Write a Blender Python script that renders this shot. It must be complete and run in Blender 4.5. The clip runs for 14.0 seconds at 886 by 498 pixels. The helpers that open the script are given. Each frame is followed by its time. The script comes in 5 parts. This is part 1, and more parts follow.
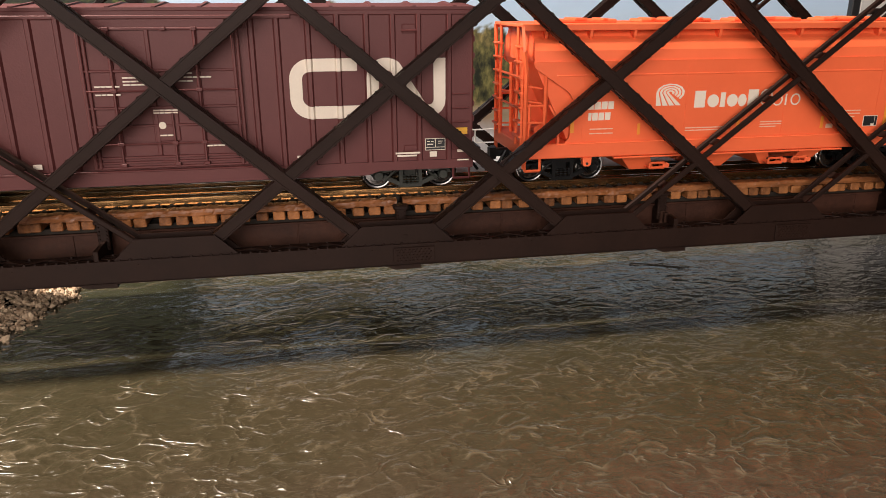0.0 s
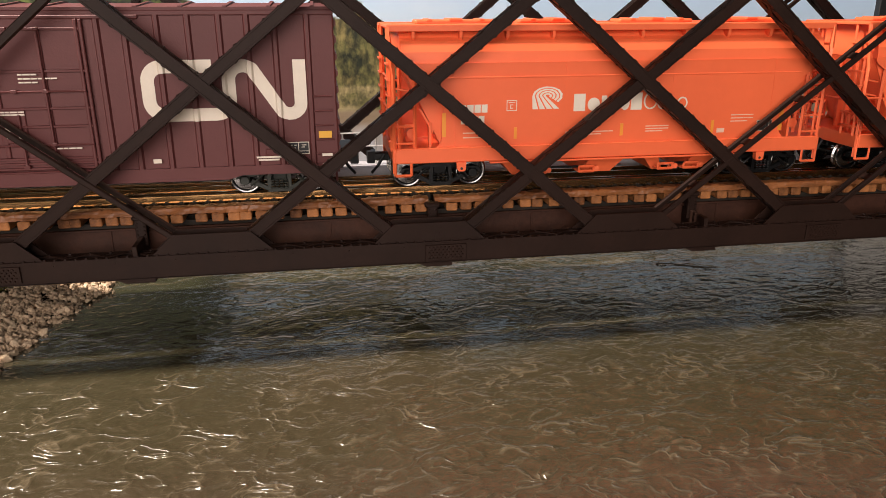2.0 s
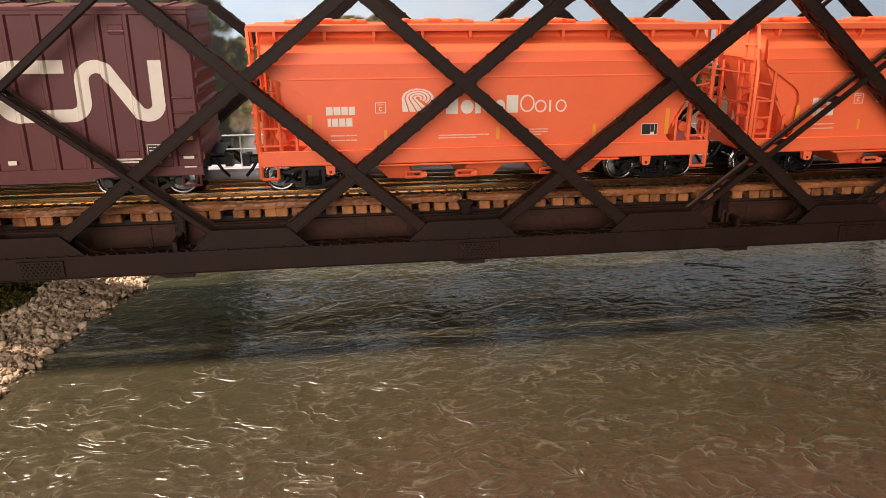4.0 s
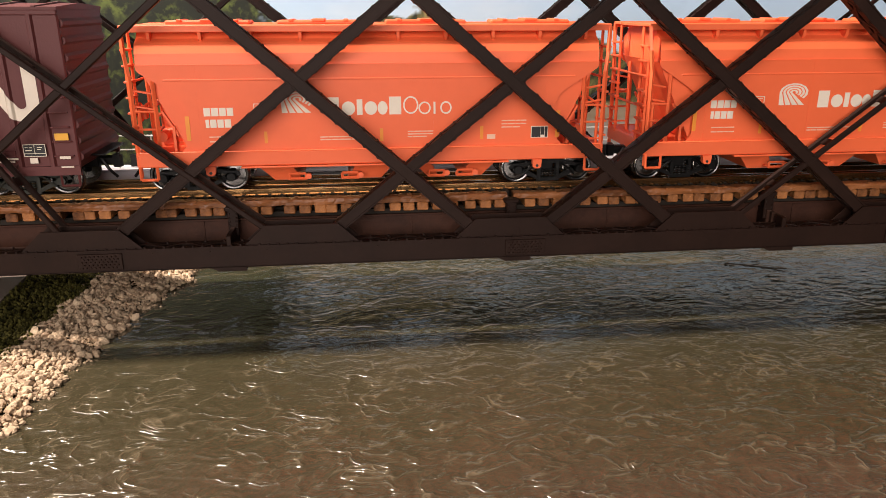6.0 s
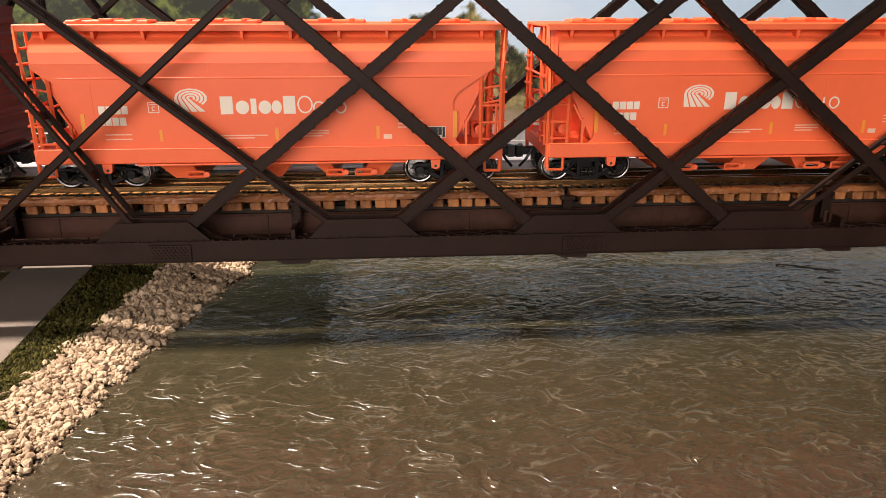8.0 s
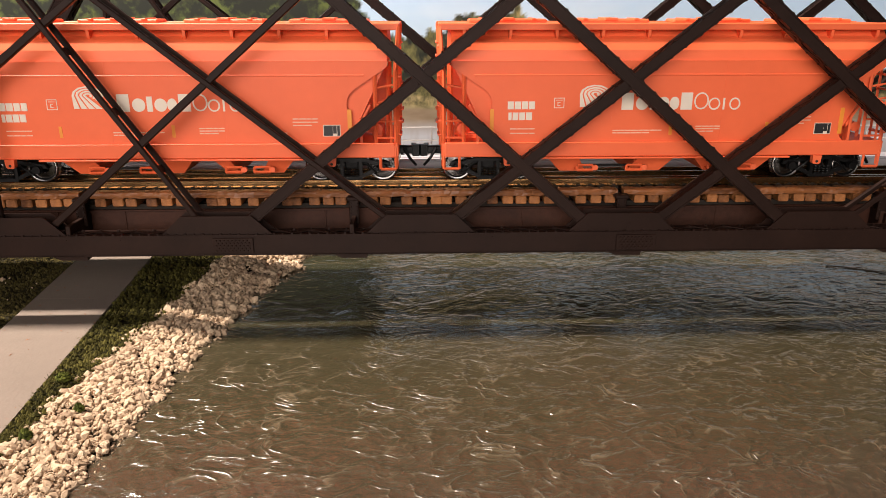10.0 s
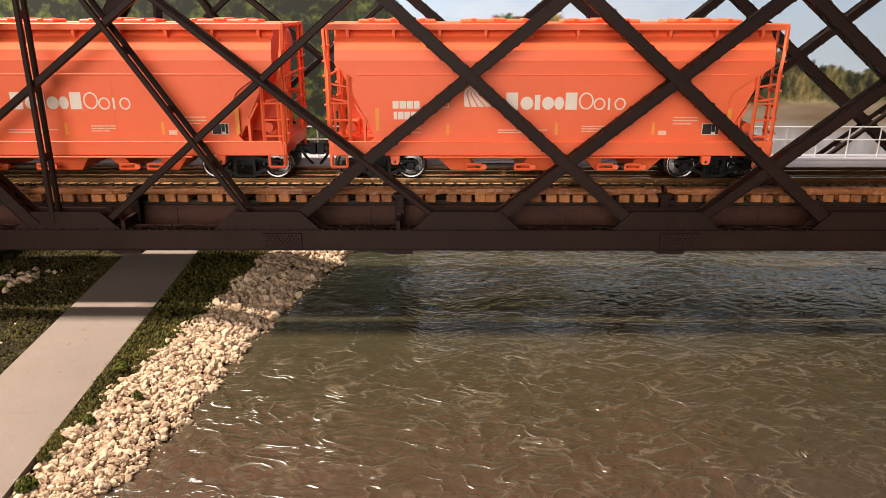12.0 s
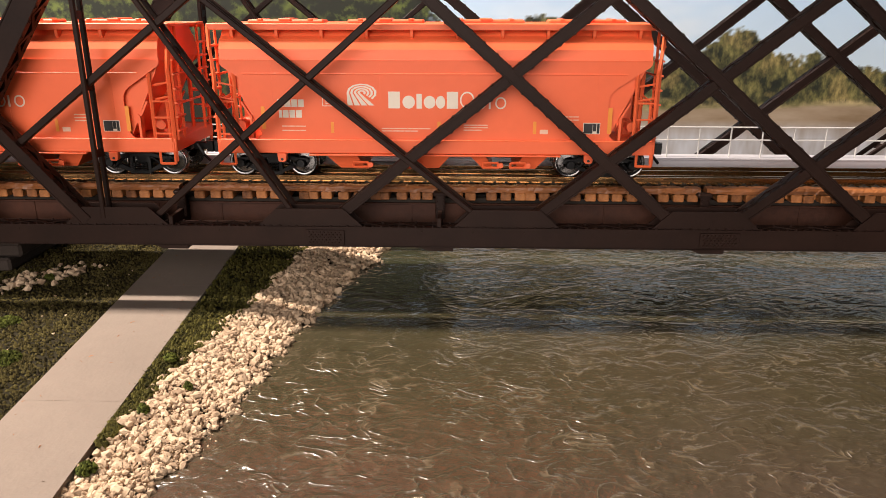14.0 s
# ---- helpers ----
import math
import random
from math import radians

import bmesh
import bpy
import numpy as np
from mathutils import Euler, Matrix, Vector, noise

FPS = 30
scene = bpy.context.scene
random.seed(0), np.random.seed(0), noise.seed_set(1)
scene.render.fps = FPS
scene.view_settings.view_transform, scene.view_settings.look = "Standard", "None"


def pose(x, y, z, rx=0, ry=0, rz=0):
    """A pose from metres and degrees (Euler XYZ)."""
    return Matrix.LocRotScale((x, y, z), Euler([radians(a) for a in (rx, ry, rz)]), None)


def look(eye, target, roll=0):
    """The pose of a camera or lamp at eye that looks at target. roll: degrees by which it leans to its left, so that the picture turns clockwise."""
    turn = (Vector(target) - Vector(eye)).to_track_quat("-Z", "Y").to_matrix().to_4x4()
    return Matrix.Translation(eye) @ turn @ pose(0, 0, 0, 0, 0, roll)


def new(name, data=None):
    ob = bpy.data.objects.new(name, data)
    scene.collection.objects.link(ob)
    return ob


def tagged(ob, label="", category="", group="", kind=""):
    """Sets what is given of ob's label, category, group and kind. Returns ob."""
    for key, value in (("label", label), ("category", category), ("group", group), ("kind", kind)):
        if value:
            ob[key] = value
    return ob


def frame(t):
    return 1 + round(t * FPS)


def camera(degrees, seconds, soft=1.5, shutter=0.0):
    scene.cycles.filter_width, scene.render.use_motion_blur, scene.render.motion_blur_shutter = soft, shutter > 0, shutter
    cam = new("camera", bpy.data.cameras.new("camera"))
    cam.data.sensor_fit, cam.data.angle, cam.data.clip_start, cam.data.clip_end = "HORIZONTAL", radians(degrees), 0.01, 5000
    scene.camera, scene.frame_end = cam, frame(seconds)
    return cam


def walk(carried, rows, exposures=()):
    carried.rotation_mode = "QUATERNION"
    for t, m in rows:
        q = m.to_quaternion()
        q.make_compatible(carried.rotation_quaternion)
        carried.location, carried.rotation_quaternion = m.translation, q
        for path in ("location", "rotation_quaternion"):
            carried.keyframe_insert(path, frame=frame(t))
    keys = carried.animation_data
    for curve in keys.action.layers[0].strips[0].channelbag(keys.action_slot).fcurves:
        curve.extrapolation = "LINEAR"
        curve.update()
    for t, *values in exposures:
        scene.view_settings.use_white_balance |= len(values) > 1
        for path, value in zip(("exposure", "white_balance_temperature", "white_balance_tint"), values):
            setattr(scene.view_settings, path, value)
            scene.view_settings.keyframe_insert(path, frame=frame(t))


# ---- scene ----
# All plan numbers are centimetres (a scale-model railway, about 1:87); CM turns them into metres.
CM = 0.01
cam = camera(62.6, 14.0, soft=0.5)
# seconds, x, y, z, yaw, pitch, roll
PATH = [
    (0.0, -0.022, -0.007, 10.258, -10.532, -18.697, 0.100),
    (0.5, -0.153, -0.029, 10.258, -10.256, -18.703, 0.090),
    (1.0, -0.279, -0.053, 10.248, -10.008, -18.687, 0.080),
    (1.5, -0.419, -0.085, 10.249, -9.710, -18.681, 0.080),
    (2.0, -0.574, -0.130, 10.233, -9.341, -18.645, 0.080),
    (2.5, -0.744, -0.168, 10.216, -8.990, -18.607, 0.070),
    (3.0, -0.893, -0.205, 10.207, -8.688, -18.589, 0.070),
    (5.5, -1.730, -0.439, 10.199, -6.893, -18.557, 0.030),
    (6.0, -1.986, -0.520, 10.188, -6.314, -18.525, 0.040),
    (6.5, -2.263, -0.611, 10.171, -5.685, -18.482, 0.030),
    (7.0, -2.512, -0.696, 10.167, -5.094, -18.478, 0.030),
    (7.5, -2.758, -0.780, 10.153, -4.562, -18.453, 0.010),
    (8.0, -2.976, -0.855, 10.162, -4.019, -18.478, 0.010),
    (10.5, -4.104, -1.292, 10.156, -1.338, -18.471, -0.030),
    (11.0, -4.277, -1.370, 10.145, -0.888, -18.431, -0.030),
    (11.5, -4.455, -1.453, 10.141, -0.458, -18.421, -0.040),
    (12.0, -4.640, -1.536, 10.136, -0.016, -18.400, -0.050),
    (12.5, -4.811, -1.616, 10.141, 0.467, -18.418, -0.050),
    (13.0, -4.991, -1.705, 10.131, 0.911, -18.386, -0.050),
    (13.5, -5.141, -1.789, 10.126, 1.326, -18.352, -0.040),
    (14.0, -5.272, -1.860, 10.116, 1.683, -18.319, -0.050),
]
walk(cam, [(t, pose(x * CM, y * CM, z * CM, 90 + pitch, roll, yaw)) for t, x, y, z, yaw, pitch, roll in PATH])

# ---------------------------------------------------------------- light
world = bpy.data.worlds.new("room_air")
world.use_nodes = True
world.node_tree.nodes["Background"].inputs[0].default_value = (0.80, 0.86, 1.0, 1)
world.node_tree.nodes["Background"].inputs[1].default_value = 0.04
scene.world = world
scene.view_settings.exposure = 0.0


def area_lamp(name, eye, target, sx, sy, watts, colour):
    data = bpy.data.lights.new(name, "AREA")
    data.shape, data.size, data.size_y = "RECTANGLE", sx * CM, sy * CM
    data.energy, data.color = watts, colour
    ob = new(name, data)
    ob.matrix_world = look([v * CM for v in eye], [v * CM for v in target])
    return ob


# a strip lamp along the layout above the bridge, and a soft light on the viewer's side, its window assumed and unseen
area_lamp("strip_lamp", (-66, 22.5, 72), (-66, 22.499, 0), 76, 2.6, 33.0, (1.0, 0.86, 0.75))
area_lamp("front_area_light", (-32, -121, 45), (0, 22, 8), 118, 80, 22.8, (1.0, 0.875, 0.805))


# ---------------------------------------------------------------- materials
def material(name, colour, rough=0.5, metal=0.0, vary=0.25, scale=60.0, bump=0.0, bump_scale=400.0, tint=None, per_object=0.0, per_island=0.0, spec=0.5, stretch=None):
    """A surface with two scales of variation, fine relief and optional piece-by-piece change. scale: features a metre."""
    m = bpy.data.materials.new(name)
    m.use_nodes = True
    nt = m.node_tree
    n, l = nt.nodes, nt.links
    bsdf = n["Principled BSDF"]
    bsdf.inputs["Roughness"].default_value, bsdf.inputs["Metallic"].default_value = rough, metal
    bsdf.inputs["Specular IOR Level"].default_value = spec
    place = n.new("ShaderNodeTexCoord").outputs["Object"]
    if stretch:
        mapping = n.new("ShaderNodeMapping")
        mapping.inputs["Scale"].default_value = stretch
        l.new(place, mapping.inputs["Vector"])
        place = mapping.outputs["Vector"]
    big = n.new("ShaderNodeTexNoise")
    big.inputs["Scale"].default_value, big.inputs["Detail"].default_value = scale, 6
    fine = n.new("ShaderNodeTexNoise")
    fine.inputs["Scale"].default_value, fine.inputs["Detail"].default_value = scale * 9, 4
    l.new(place, big.inputs["Vector"])
    l.new(place, fine.inputs["Vector"])
    both = n.new("ShaderNodeMath")
    both.operation = "MULTIPLY_ADD"
    l.new(fine.outputs["Fac"], both.inputs[0])
    both.inputs[1].default_value = 0.4
    l.new(big.outputs["Fac"], both.inputs[2])
    last = both.outputs[0]
    shift = 0.7
    for amount, node, socket in ((per_object, "ShaderNodeObjectInfo", "Random"), (per_island, "ShaderNodeNewGeometry", "Random Per Island")):
        if amount:
            info = n.new(node)
            add = n.new("ShaderNodeMath")
            add.operation = "MULTIPLY_ADD"
            l.new(info.outputs[socket], add.inputs[0])
            add.inputs[1].default_value = amount
            l.new(last, add.inputs[2])
            last = add.outputs[0]
            shift += amount / 2
    ramp = n.new("ShaderNodeMapRange")
    ramp.inputs["From Min"].default_value, ramp.inputs["From Max"].default_value = shift - 0.4, shift + 0.4
    l.new(last, ramp.inputs["Value"])
    mix = n.new("ShaderNodeMix")
    mix.data_type = "RGBA"
    dark = [c * (1 - vary) for c in colour]
    light = [min(1, c * (1 + vary)) for c in colour] if tint is None else tint
    mix.inputs["A"].default_value, mix.inputs["B"].default_value = (*dark, 1), (*light, 1)
    l.new(ramp.outputs["Result"], mix.inputs["Factor"])
    l.new(mix.outputs["Result"], bsdf.inputs["Base Color"])
    if bump:
        relief = n.new("ShaderNodeTexNoise")
        relief.inputs["Scale"].default_value, relief.inputs["Detail"].default_value = bump_scale, 5
        l.new(place, relief.inputs["Vector"])
        b = n.new("ShaderNodeBump")
        b.inputs["Strength"].default_value, b.inputs["Distance"].default_value = bump, 0.0004
        l.new(relief.outputs["Fac"], b.inputs["Height"])
        l.new(b.outputs["Normal"], bsdf.inputs["Normal"])
    return m


STEEL = material("bridge_brown_paint", (0.0185, 0.0088, 0.0062), 0.5, 0, 0.4, 70, 0.07, 1500, spec=0.15)
GIRDER = material("girder_rust_paint", (0.030, 0.012, 0.008), 0.6, 0, 0.5, 60, 0.3, 900, tint=(0.080, 0.030, 0.017), spec=0.22)
ORANGE = material("orange_car_paint", (0.84, 0.147, 0.052), 0.45, 0, 0.07, 40, 0.08, 2500, spec=0.36)
MAROON = material("boxcar_maroon_paint", (0.115, 0.033, 0.032), 0.5, 0, 0.14, 50, 0.12, 1500, spec=0.3)
WHITE_INK = material("white_lettering", (0.76, 0.67, 0.56), 0.55, 0, 0.09, 200)
YELLOW_INK = material("yellow_mark", (0.78, 0.40, 0.035), 0.5, 0, 0.08, 200)
PRINT_INK = material("faint_print", (0.80, 0.50, 0.36), 0.5, 0, 0.1, 200)
STRIPE_INK = material("reflective_stripe", (0.82, 0.29, 0.03), 0.5, 0, 0.1, 200)
BLACK_INK = material("black_mark", (0.012, 0.012, 0.013), 0.5, 0, 0.1, 200)
BLACK = material("black_truck_plastic", (0.004, 0.004, 0.0042), 0.4, 0, 0.3, 120, 0.15, 1500, spec=0.22)
GREY_TRUCK = material("grey_truck_plastic", (0.036, 0.038, 0.032), 0.5, 0, 0.3, 120, 0.15, 1500, spec=0.25)
WHEEL = material("wheel_metal", (0.40, 0.38, 0.36), 0.22, 1.0, 0.25, 200)
WHEEL_FACE = material("wheel_face", (0.16, 0.155, 0.15), 0.22, 1.0, 0.4, 200)
# rail metal coloured with the gold it would reflect from wood and lamps
RAIL = material("rail_gold_sheen", (0.38, 0.22, 0.095), 0.24, 1.0, 0.35, 120)
TIE = material("bridge_tie_wood", (0.17, 0.050, 0.017), 0.55, 0, 0.75, 200, 1.0, 900, per_object=0.4, tint=(0.57, 0.225, 0.072), spec=0.35)
TIMBER = material("guard_timber_wood", (0.075, 0.022, 0.009), 0.45, 0, 0.75, 330, 1.0, 600, tint=(0.42, 0.155, 0.050), spec=0.45, stretch=(0.22, 1, 1))
TIE_DARK = material("track_tie_plastic", (0.020, 0.015, 0.011), 0.7, 0, 0.3, 120, 0.2, 900, spec=0.25)
WALKWAY = material("walkway_light_grey", (0.44, 0.43, 0.46), 0.6, 0, 0.12, 60, 0.15, 900)
RAILING = material("railing_white", (0.56, 0.55, 0.53), 0.5, 0, 0.1, 120)
CONCRETE = material("path_concrete", (0.165, 0.130, 0.104), 0.85, 0, 0.14, 25, 0.35, 900)
EARTH = material("dark_earth", (0.020, 0.017, 0.009), 0.95, 0, 0.6, 60, 0.9, 500, spec=0.1)
STONE = material("cream_stone", (0.46, 0.31, 0.19), 0.85, 0, 0.45, 120, 0.6, 900, per_object=0.6, per_island=0.6, tint=(0.62, 0.47, 0.32))
GRASS = material("ground_foam_green", (0.026, 0.025, 0.007), 0.9, 0, 0.5, 60, 0, per_island=0.9, tint=(0.090, 0.080, 0.020), spec=0.1)
MOSS = material("dry_ground_foam", (0.024, 0.019, 0.007), 0.9, 0, 0.5, 90, 0, per_island=0.9, tint=(0.088, 0.072, 0.024), spec=0.1)
BUSH = material("bright_green_foam", (0.028, 0.036, 0.006), 0.9, 0, 0.5, 40, 0, per_island=0.8, tint=(0.090, 0.104, 0.020), spec=0.1)
MASONRY = material("abutment_stone", (0.036, 0.025, 0.019), 0.85, 0, 0.4, 60, 0.7, 500)
ROOM = material("room_wall_paint", (0.16, 0.16, 0.17), 0.9, 0, 0.05, 2)


# ---------------------------------------------------------------- mesh tools (centimetres)
class Shape:
    """Collects vertices and faces of one mesh."""

    def __init__(self):
        self.v, self.f = [], []

    def add(self, verts, faces):
        k = len(self.v)
        self.v += [tuple(p) for p in verts]
        self.f += [tuple(i + k for i in q) for q in faces]
        return self

    def box(self, x0, y0, z0, x1, y1, z1):
        v = [(x, y, z) for x in (x0, x1) for y in (y0, y1) for z in (z0, z1)]
        return self.add(v, [(0, 1, 3, 2), (4, 6, 7, 5), (0, 4, 5, 1), (2, 3, 7, 6), (0, 2, 6, 4), (1, 5, 7, 3)])

    def cbox(self, x0, y0, z0, x1, y1, z1, c=0.02, m=None):
        """A box with chamfered edges, through the matrix m if given."""
        lo, hi = (x0, y0, z0), (x1, y1, z1)
        idx, v = {}, []
        for s in [(a, b, d) for a in (0, 1) for b in (0, 1) for d in (0, 1)]:
            for ax in range(3):
                p = [(lo[k] + (c if k != ax else 0)) if s[k] == 0 else (hi[k] - (c if k != ax else 0)) for k in range(3)]
                idx[(s, ax)] = len(v)
                v.append(p)
        f = []
        order = [(0, 0), (0, 1), (1, 1), (1, 0)]
        for ax in range(3):
            o = [k for k in range(3) if k != ax]
            for side in (0, 1):
                q = []
                for a, b in order:
                    s = [0, 0, 0]
                    s[ax], s[o[0]], s[o[1]] = side, a, b
                    q.append(idx[(tuple(s), ax)])
                if (side == 0) == (ax != 1):
                    q.reverse()
                f.append(tuple(q))
        for ax in range(3):
            o = [k for k in range(3) if k != ax]
            for a, b in order:
                s0, s1 = [0, 0, 0], [0, 0, 0]
                s0[o[0]] = s1[o[0]] = a
                s0[o[1]] = s1[o[1]] = b
                s0[ax], s1[ax] = 0, 1
                q = (idx[(tuple(s0), o[0])], idx[(tuple(s1), o[0])], idx[(tuple(s1), o[1])], idx[(tuple(s0), o[1])])
                f.append(q)
        for s in [(a, b, d) for a in (0, 1) for b in (0, 1) for d in (0, 1)]:
            f.append((idx[(s, 0)], idx[(s, 1)], idx[(s, 2)]))
        if m is not None:
            v = [m @ Vector(p) for p in v]
        return self.add(v, f)

    def prism(self, pts, axis, a, b):
        """A polygon pts (two coordinates) pushed along axis ('x', 'y' or 'z') from a to b."""
        def at(p, w):
            return {"x": (w, p[0], p[1]), "y": (p[0], w, p[1]), "z": (p[0], p[1], w)}[axis]
        n = len(pts)
        return self.add([at(p, a) for p in pts] + [at(p, b) for p in pts],
                        [tuple(range(n)), tuple(range(2 * n - 1, n - 1, -1))] + [(i, i + n, (i + 1) % n + n, (i + 1) % n) for i in range(n)])

    def prism_m(self, pts, m, length):
        """A cross-section pts (y, z) pushed along the matrix m's x axis."""
        n = len(pts)
        v = [m @ Vector((0, p[0], p[1])) for p in pts] + [m @ Vector((length, p[0], p[1])) for p in pts]
        return self.add(v, [tuple(range(n)), tuple(range(2 * n - 1, n - 1, -1))] + [(i, i + n, (i + 1) % n + n, (i + 1) % n) for i in range(n)])

    def rod(self, p, q, r, n=8, r2=None):
        p, q = Vector(p), Vector(q)
        turn = (q - p).to_track_quat("Z", "Y").to_matrix()
        r2 = r if r2 is None else r2
        v = [p + turn @ Vector((r * math.cos(2 * math.pi * i / n), r * math.sin(2 * math.pi * i / n), 0)) for i in range(n)]
        v += [q + turn @ Vector((r2 * math.cos(2 * math.pi * i / n), r2 * math.sin(2 * math.pi * i / n), 0)) for i in range(n)]
        return self.add(v, [tuple(range(n - 1, -1, -1)), tuple(range(n, 2 * n))] + [(i, (i + 1) % n, (i + 1) % n + n, i + n) for i in range(n)])

    def pipe(self, pts, r, n=6):
        for p, q in zip(pts, pts[1:]):
            self.rod(p, q, r, n)
        return self

    def lathe(self, profile, n=24):
        """(radius, y) pairs turned about the y axis."""
        k = len(profile)
        v = [(r * math.cos(2 * math.pi * i / n), y, r * math.sin(2 * math.pi * i / n)) for i in range(n) for r, y in profile]
        f = [(i * k + j, i * k + j + 1, (i + 1) % n * k + j + 1, (i + 1) % n * k + j) for i in range(n) for j in range(k - 1)]
        return self.add(v, f)

    def dot(self, p, r, out):
        """A rivet head: a low six-sided cone frustum that stands out along out."""
        p, out = Vector(p), Vector(out).normalized()
        return self.rod(p, p + out * r * 0.7, r, 6, r * 0.55)

    def data(self, name, mats, smooth=False):
        me = bpy.data.meshes.new(name)
        me.from_pydata([(x * CM, y * CM, z * CM) for x, y, z in self.v], [], self.f)
        for m in mats if isinstance(mats, (list, tuple)) else [mats]:
            me.materials.append(m)
        bm = bmesh.new()
        bm.from_mesh(me)
        bmesh.ops.recalc_face_normals(bm, faces=bm.faces)
        bm.to_mesh(me)
        bm.free()
        if smooth:
            me.shade_smooth()
        return me


def part(name, shape, mat, parent, label="", at=None, smooth=False):
    ob = new(name, shape if isinstance(shape, bpy.types.Mesh) else shape.data(name, mat, smooth))
    ob.parent = parent
    if at is not None:
        ob.matrix_basis = at
    return tagged(ob, label)


def thing(name, label, category, group="", kind="", x=0, y=0, z=0):
    ob = new(name)
    ob.empty_display_size = 0.01
    ob.location = (x * CM, y * CM, z * CM)
    return tagged(ob, label, category, group, kind)


def structure(name, shape, mat, label, category, smooth=False):
    return tagged(new(name, shape.data(name, mat, smooth)), label, category, kind="structure")


# ---------------------------------------------------------------- water
def edge_x(y):
    """Where the bank meets the water, along y."""
    return np.interp(y, [-10, 8, 11.9, 13.8, 16.0, 19.3, 23.8, 27.2, 34, 45], [-14.5, -12.6, -12.1, -11.5, -11.2, -10.95, -10.0, -9.0, -8.2, -7.6])


TABLES = {}


def lattice_noise(x, y, seed):
    """Smooth gradient noise, about -1 to 1, over arrays."""
    if seed not in TABLES:
        ang = np.random.RandomState(seed).uniform(0, 2 * np.pi, (256, 256))
        TABLES[seed] = (np.cos(ang), np.sin(ang))
    gx, gy = TABLES[seed]
    xi, yi = np.floor(x).astype(int), np.floor(y).astype(int)
    u, v = x - xi, y - yi
    su, sv = u * u * u * (u * (u * 6 - 15) + 10), v * v * v * (v * (v * 6 - 15) + 10)

    def corner(a, b):
        p, q = (xi + a) % 256, (yi + b) % 256
        return gx[p, q] * (u - a) + gy[p, q] * (v - b)

    return 1.5 * ((corner(0, 0) * (1 - su) + corner(1, 0) * su) * (1 - sv) + (corner(0, 1) * (1 - su) + corner(1, 1) * su) * sv)


def water_parts(x, y):
    """Height of the resin ripples, and pale streaks for the far water."""
    wx = x + 0.45 * lattice_noise(x * 0.7, y * 0.7, 1) + 0.14 * lattice_noise(x * 2.4, y * 2.4, 21)
    wy = y + 0.45 * lattice_noise(x * 0.7 + 40, y * 0.7, 2) + 0.14 * lattice_noise(x * 2.4, y * 2.4 + 9, 22)
    calm = np.clip((y - 17.5) / 4, 0, 1)
    chop = np.abs(lattice_noise(wx * 1.3, wy * 2.3, 9)) + 0.5 * np.abs(lattice_noise(wx * 2.6, wy * 4.2, 19))
    ridge = (1 - np.abs(lattice_noise(wx * 1.35, wy * 1.6, 12)) * 2.6).clip(0, 1) ** 2 * np.clip(0.5 + 1.6 * lattice_noise(x * 0.6, y * 0.6, 14), 0, 1)
    h = 0.03 * lattice_noise(wx * 0.25, wy * 0.4, 3) + 0.045 * (1 - calm) * ridge - 0.02 * (1 - calm) * chop - 0.032 * calm * chop
    streak = (1 - np.abs(lattice_noise(wx * 0.13 + 5, wy * 0.8, 23)) * 1.6).clip(0, 1) ** 14 * np.clip((y - 24.5) / 2, 0, 1)
    return h, streak


